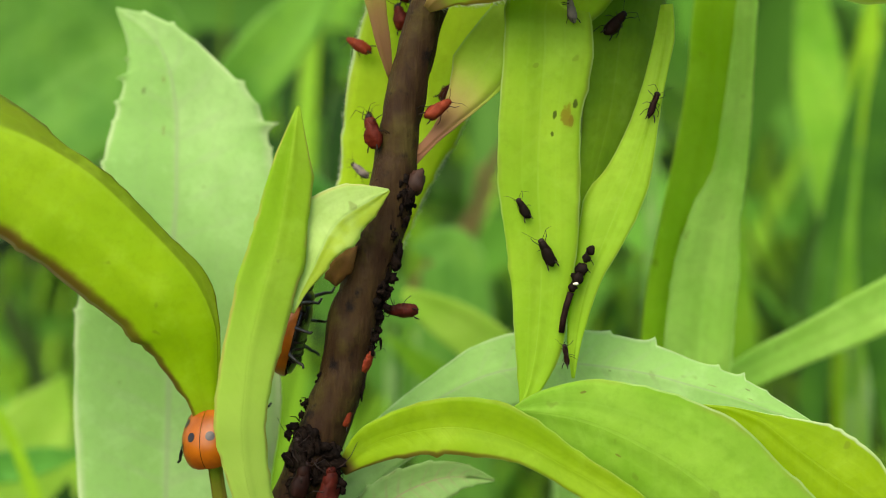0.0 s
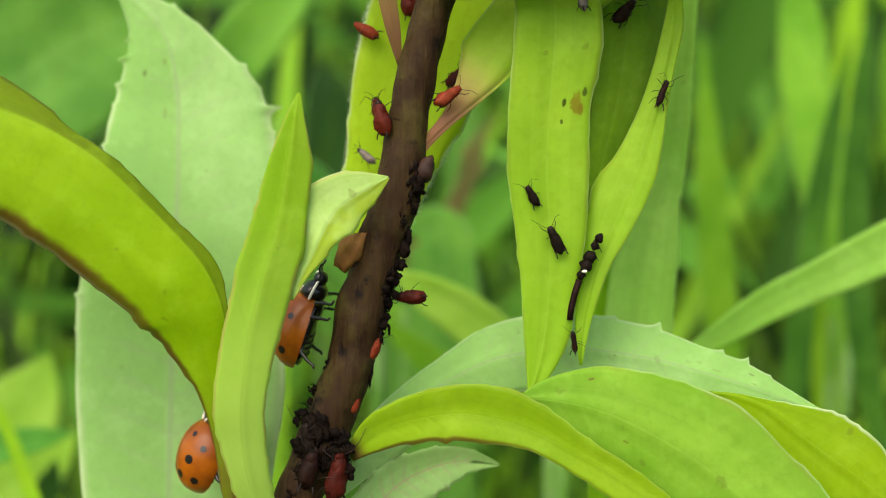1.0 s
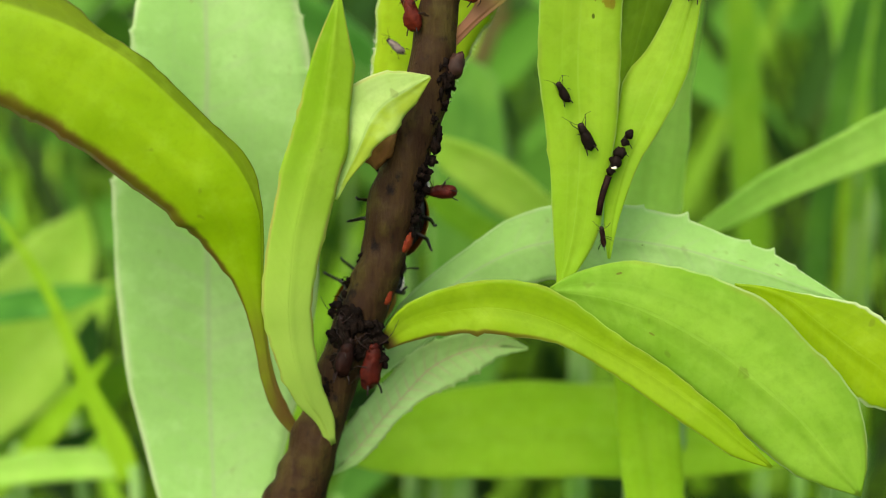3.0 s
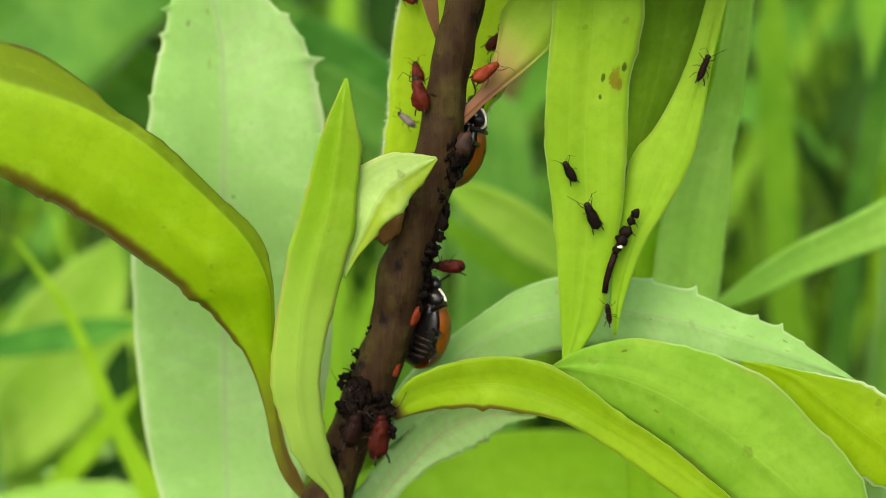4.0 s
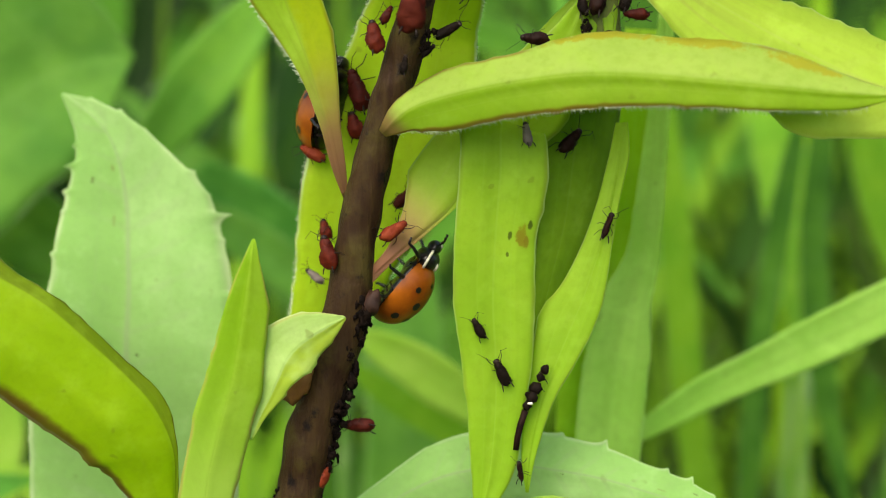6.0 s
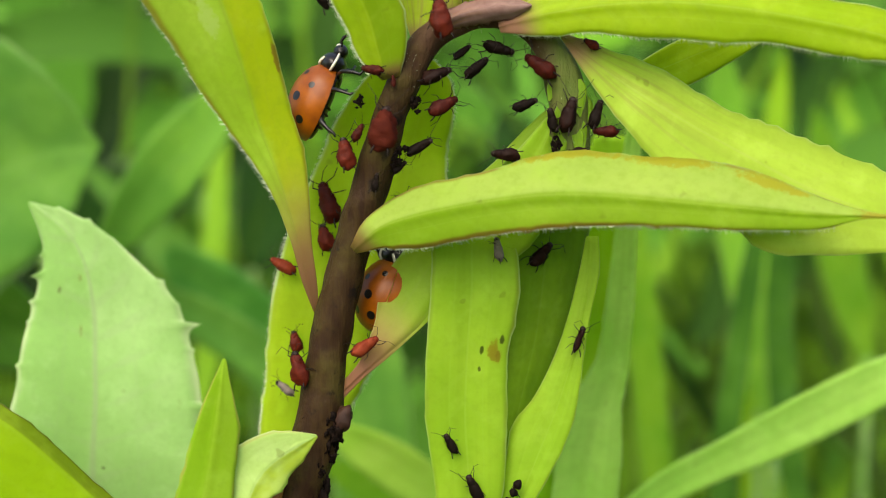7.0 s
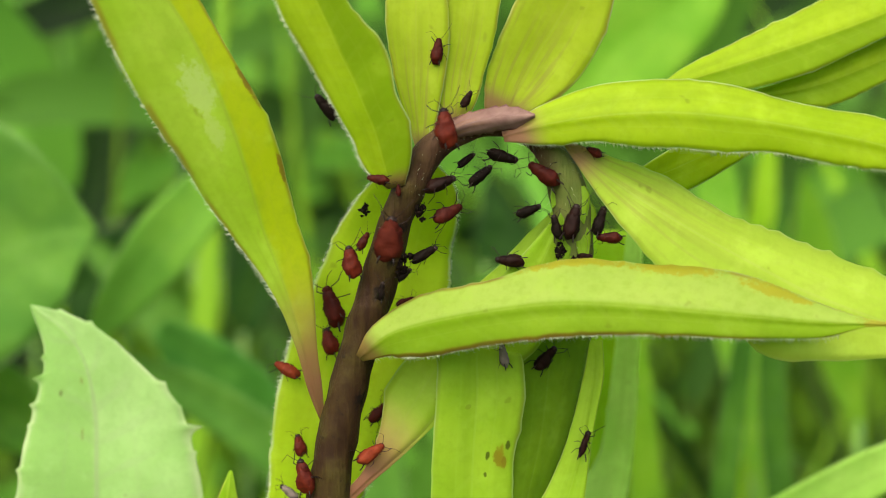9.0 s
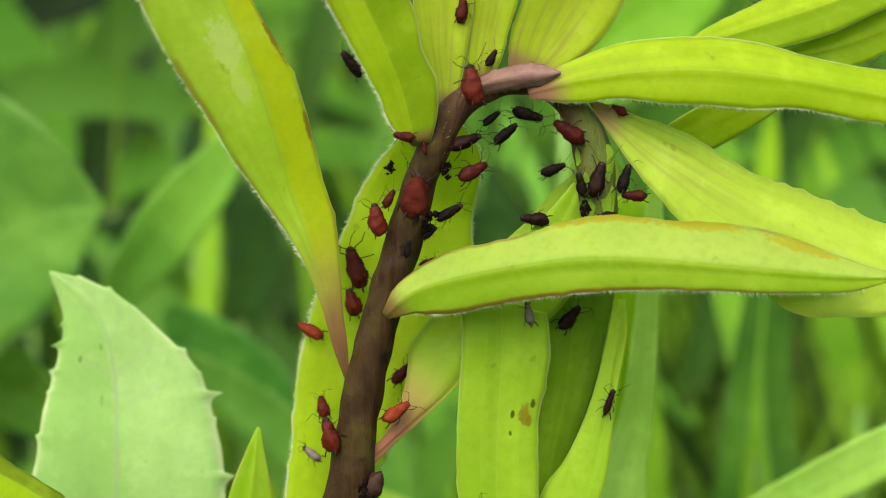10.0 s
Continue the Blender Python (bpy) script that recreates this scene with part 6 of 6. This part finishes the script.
LEAF_ROUTE = [
    (0, -18.4, -0.4, -23.5, 98, 12, 52),
    (0.2, -15.6, -1.2, -25.2, 52, 25, 45),
    (0.4, -17.2, -1.6, -25.5, 52, 22, 38),
    (0.5, -17.6, -1.6, -25.7, 52, 22, 34),
    (0.6, -18.6, -1.4, -24.6, 58, 25, 28),
    (0.8, -20.6, 0.8, -25.9, 70, 35, 16),
    (1, -20.0, 2.2, -26.4, 72, 65),
    (1.2, -20.3, 3.0, -26.3, 74, 95),
    (1.4, -21.6, 2.4, -25.8, 75, 112),
    (1.5, -21.4, 2.0, -25.5, 75, 116),
    (1.6, -20.7, 1.6, -25.7, 74, 118),
    (1.8, -21.0, 1.6, -24.4, 68, 133),
    (2, -19.4, 1.8, -23.0, 65, 137),
    (2.2, -19.4, 2.0, -23.5, 62, 139),
    (2.7, -15.6, 4.8, -24.7, 40, 180),
    (3.3, -8.5, 1.2, -22.4, 55, -115),
    (3.5, -8.2, 1.1, -21.5, 62, -138),
    (3.7, -6.6, 0.9, -19.7, 72, -134),
    (4, -7.9, 0.9, -20.0, 76, -136),
    (4.2, -7.4, 0.9, -19.7, 76, -138),
    (4.5, -7.4, 0.7, -18.2, 75, -150),
    (5, -5.7, 0.7, -12.7, 68, -138),
    (5.2, -4.9, 0.9, -11.4, 62, -138),
    (5.7, -4.3, 1.5, -8.6, 56, -110),
    (6, -2.9, 2.6, -6.4, 50, -85),
    (6.3, -1.3, 3.8, -4.6, 46, -55),
    (6.5, -1.0, 3.8, -3.7, 50, -40),
    (6.7, -1.4, 3.6, -1.2, 90, -15),
    (7, -2.1, 3.4, 0.8, 70, 0),
    (7.3, -2.3, 3.4, 2.9, 72, 5),
    (7.5, -2.5, 3.4, 3.4, 80, 10),
    (7.6, -2.4, 3.5, 3.6, 86, 12),
    (7.7, -2.4, 3.9, 3.8, 100, 16, 20),
    (7.8, -2.6, 4.1, 4.1, 112, 20, 28),
    (7.9, -3.1, 4.2, 4.7, 118, 30, 32),
    (8, -3.5, 4.2, 5.3, 124, 40, 32),
    (8.1, -3.7, 4.0, 5.7, 120, 70, 24),
    (8.2, -3.9, 3.6, 6.2, 110, 104, 8),
    (8.3, -3.7, 3.3, 7.1, 101, 118),
    (8.4, -3.5, 3.0, 8.4, 95, 125),
    (8.6, -3.3, 3.0, 8.8, 92, 130),
    (8.8, -3.0, 5.0, 7.0, 85, 140),
    (9, -1.9, 9.5, 2.7, 80, 180),
    (10, -2.3, 9.5, 0.9, 80, 180),
]
TOP_ROUTE = [
    (0, 4.7, 5.0, 31.5, 270, 75),
    (6, 5.0, 5.0, 18.6, 270, 75),
    (6.8, 5.2, 4.0, 23.1, 265, 75),
    (7, 5.5, 3.0, 21.7, 260, 75),
    (7.1, 4.9, 2.0, 17.0, 250, 75),
    (7.2, 4.7, 1.3, 16.1, 245, 75),
    (7.3, 4.1, 0.9, 14.2, 240, 102),
    (7.4, 3.9, 0.8, 12.4, 238, 108),
    (7.5, 3.3, 1.4, 8.5, 235, 100),
    (7.6, 2.8, 1.8, 7.4, 235, 102),
    (7.7, 2.2, 2.8, 6.9, 240, 120),
    (7.8, 1.6, 4.0, 3.9, 250, 140),
    (8.2, 4.8, 5.0, 1.8, 265, 180),
    (10, 4.3, 5.0, -3.3, 265, 180),
]


def motions():
    for (bug, legs), route, beat in zip(bugs, (STEM_ROUTE, LEAF_ROUTE, TOP_ROUTE), (0.0, 0.3, 0.7)):
        walk(bug, [(t, facing(x, y, z, h, d, 1.0, *dip)) for t, x, y, z, h, d, *dip in route])
        for k, leg in enumerate(legs):
            x, y, z = leg.location / MM
            rows = []
            for i in range(51):
                t = i * 0.2
                swing = 16 * math.sin(2 * math.pi * (t * 1.7 + beat + 0.5 * (k % 2)))
                rows.append((t, pose(x * MM, y * MM, z * MM, 0, 4 * math.cos(t * 9 + k), swing)))
            walk(leg, rows)
    # wind on the leaves: seconds, shift across and up in millimetres
    for leaf, rows in ((leaf_archback, ((0, 0, 0), (1, 0, 0.1), (2, 0, 0.45), (2.2, 0, 0.4), (3.3, 0, 0.05), (10, 0, 0))),
                       (leaf_pale, ((0, 0, 0), (5.2, 0, 0), (6.3, 0, -0.1), (8, 0, -0.3), (10, 0, -0.45)))):
        walk(leaf, [(t, pose(x * MM, 0, z * MM)) for t, x, z in rows])
    walk(leaf_curl, [(t, pose(x * MM, 0, 0)) for t, x in ((0, 0), (0.2, -1.2), (0.4, 0.3), (0.6, -0.9), (0.8, -1.4), (1.0, -0.7), (1.2, 0), (1.4, -0.9), (1.6, -0.5), (1.8, -0.7), (2.2, -0.1), (3.3, 0), (10, 0))])
    gust = ((0, 3.0), (0.5, 2.3), (0.9, 0), (1.0, -1.7), (1.1, -3.6), (1.3, -8.4), (1.5, -13.2), (1.6, -15.8), (1.7, -17.2), (1.8, -15.2), (1.9, -10.6), (2.0, -5.6), (2.2, -4.6),
            (3.3, -2.6), (3.5, -2.4), (4.5, 0), (6.3, 0), (10, 0.2))
    for leaf, rows in ((leaf_swayblade, ((0, 0, -2.2), (0.5, 1.5, -0.6), (0.9, 2.3, 1.2), (1.1, -1.2, 2.6), (1.2, -2.8, 3.6), (1.4, -2.4, 6.0), (1.5, -4.6, 6.8), (1.7, -5.0, 5.0), (1.8, -4.5, 4.4), (2, -2.8, 6.2), (2.2, -3.2, 5.4),
                                         (3.3, 0, -0.6), (3.5, 0, -1.3), (4.5, 0, 0.8), (5.2, 0, 1.2), (6.3, 0, 0.8), (7.5, 0, 2.2), (10, 0, 0.9))),
                       (leaf_swayleaf, [(t, x, 0) for t, x in gust]), (leaf_swayback, [(t, x * 0.97, 0) for t, x in gust])):
        walk(leaf, [(t, pose(x * MM, 0, z * MM)) for t, x, z in rows])


motions()
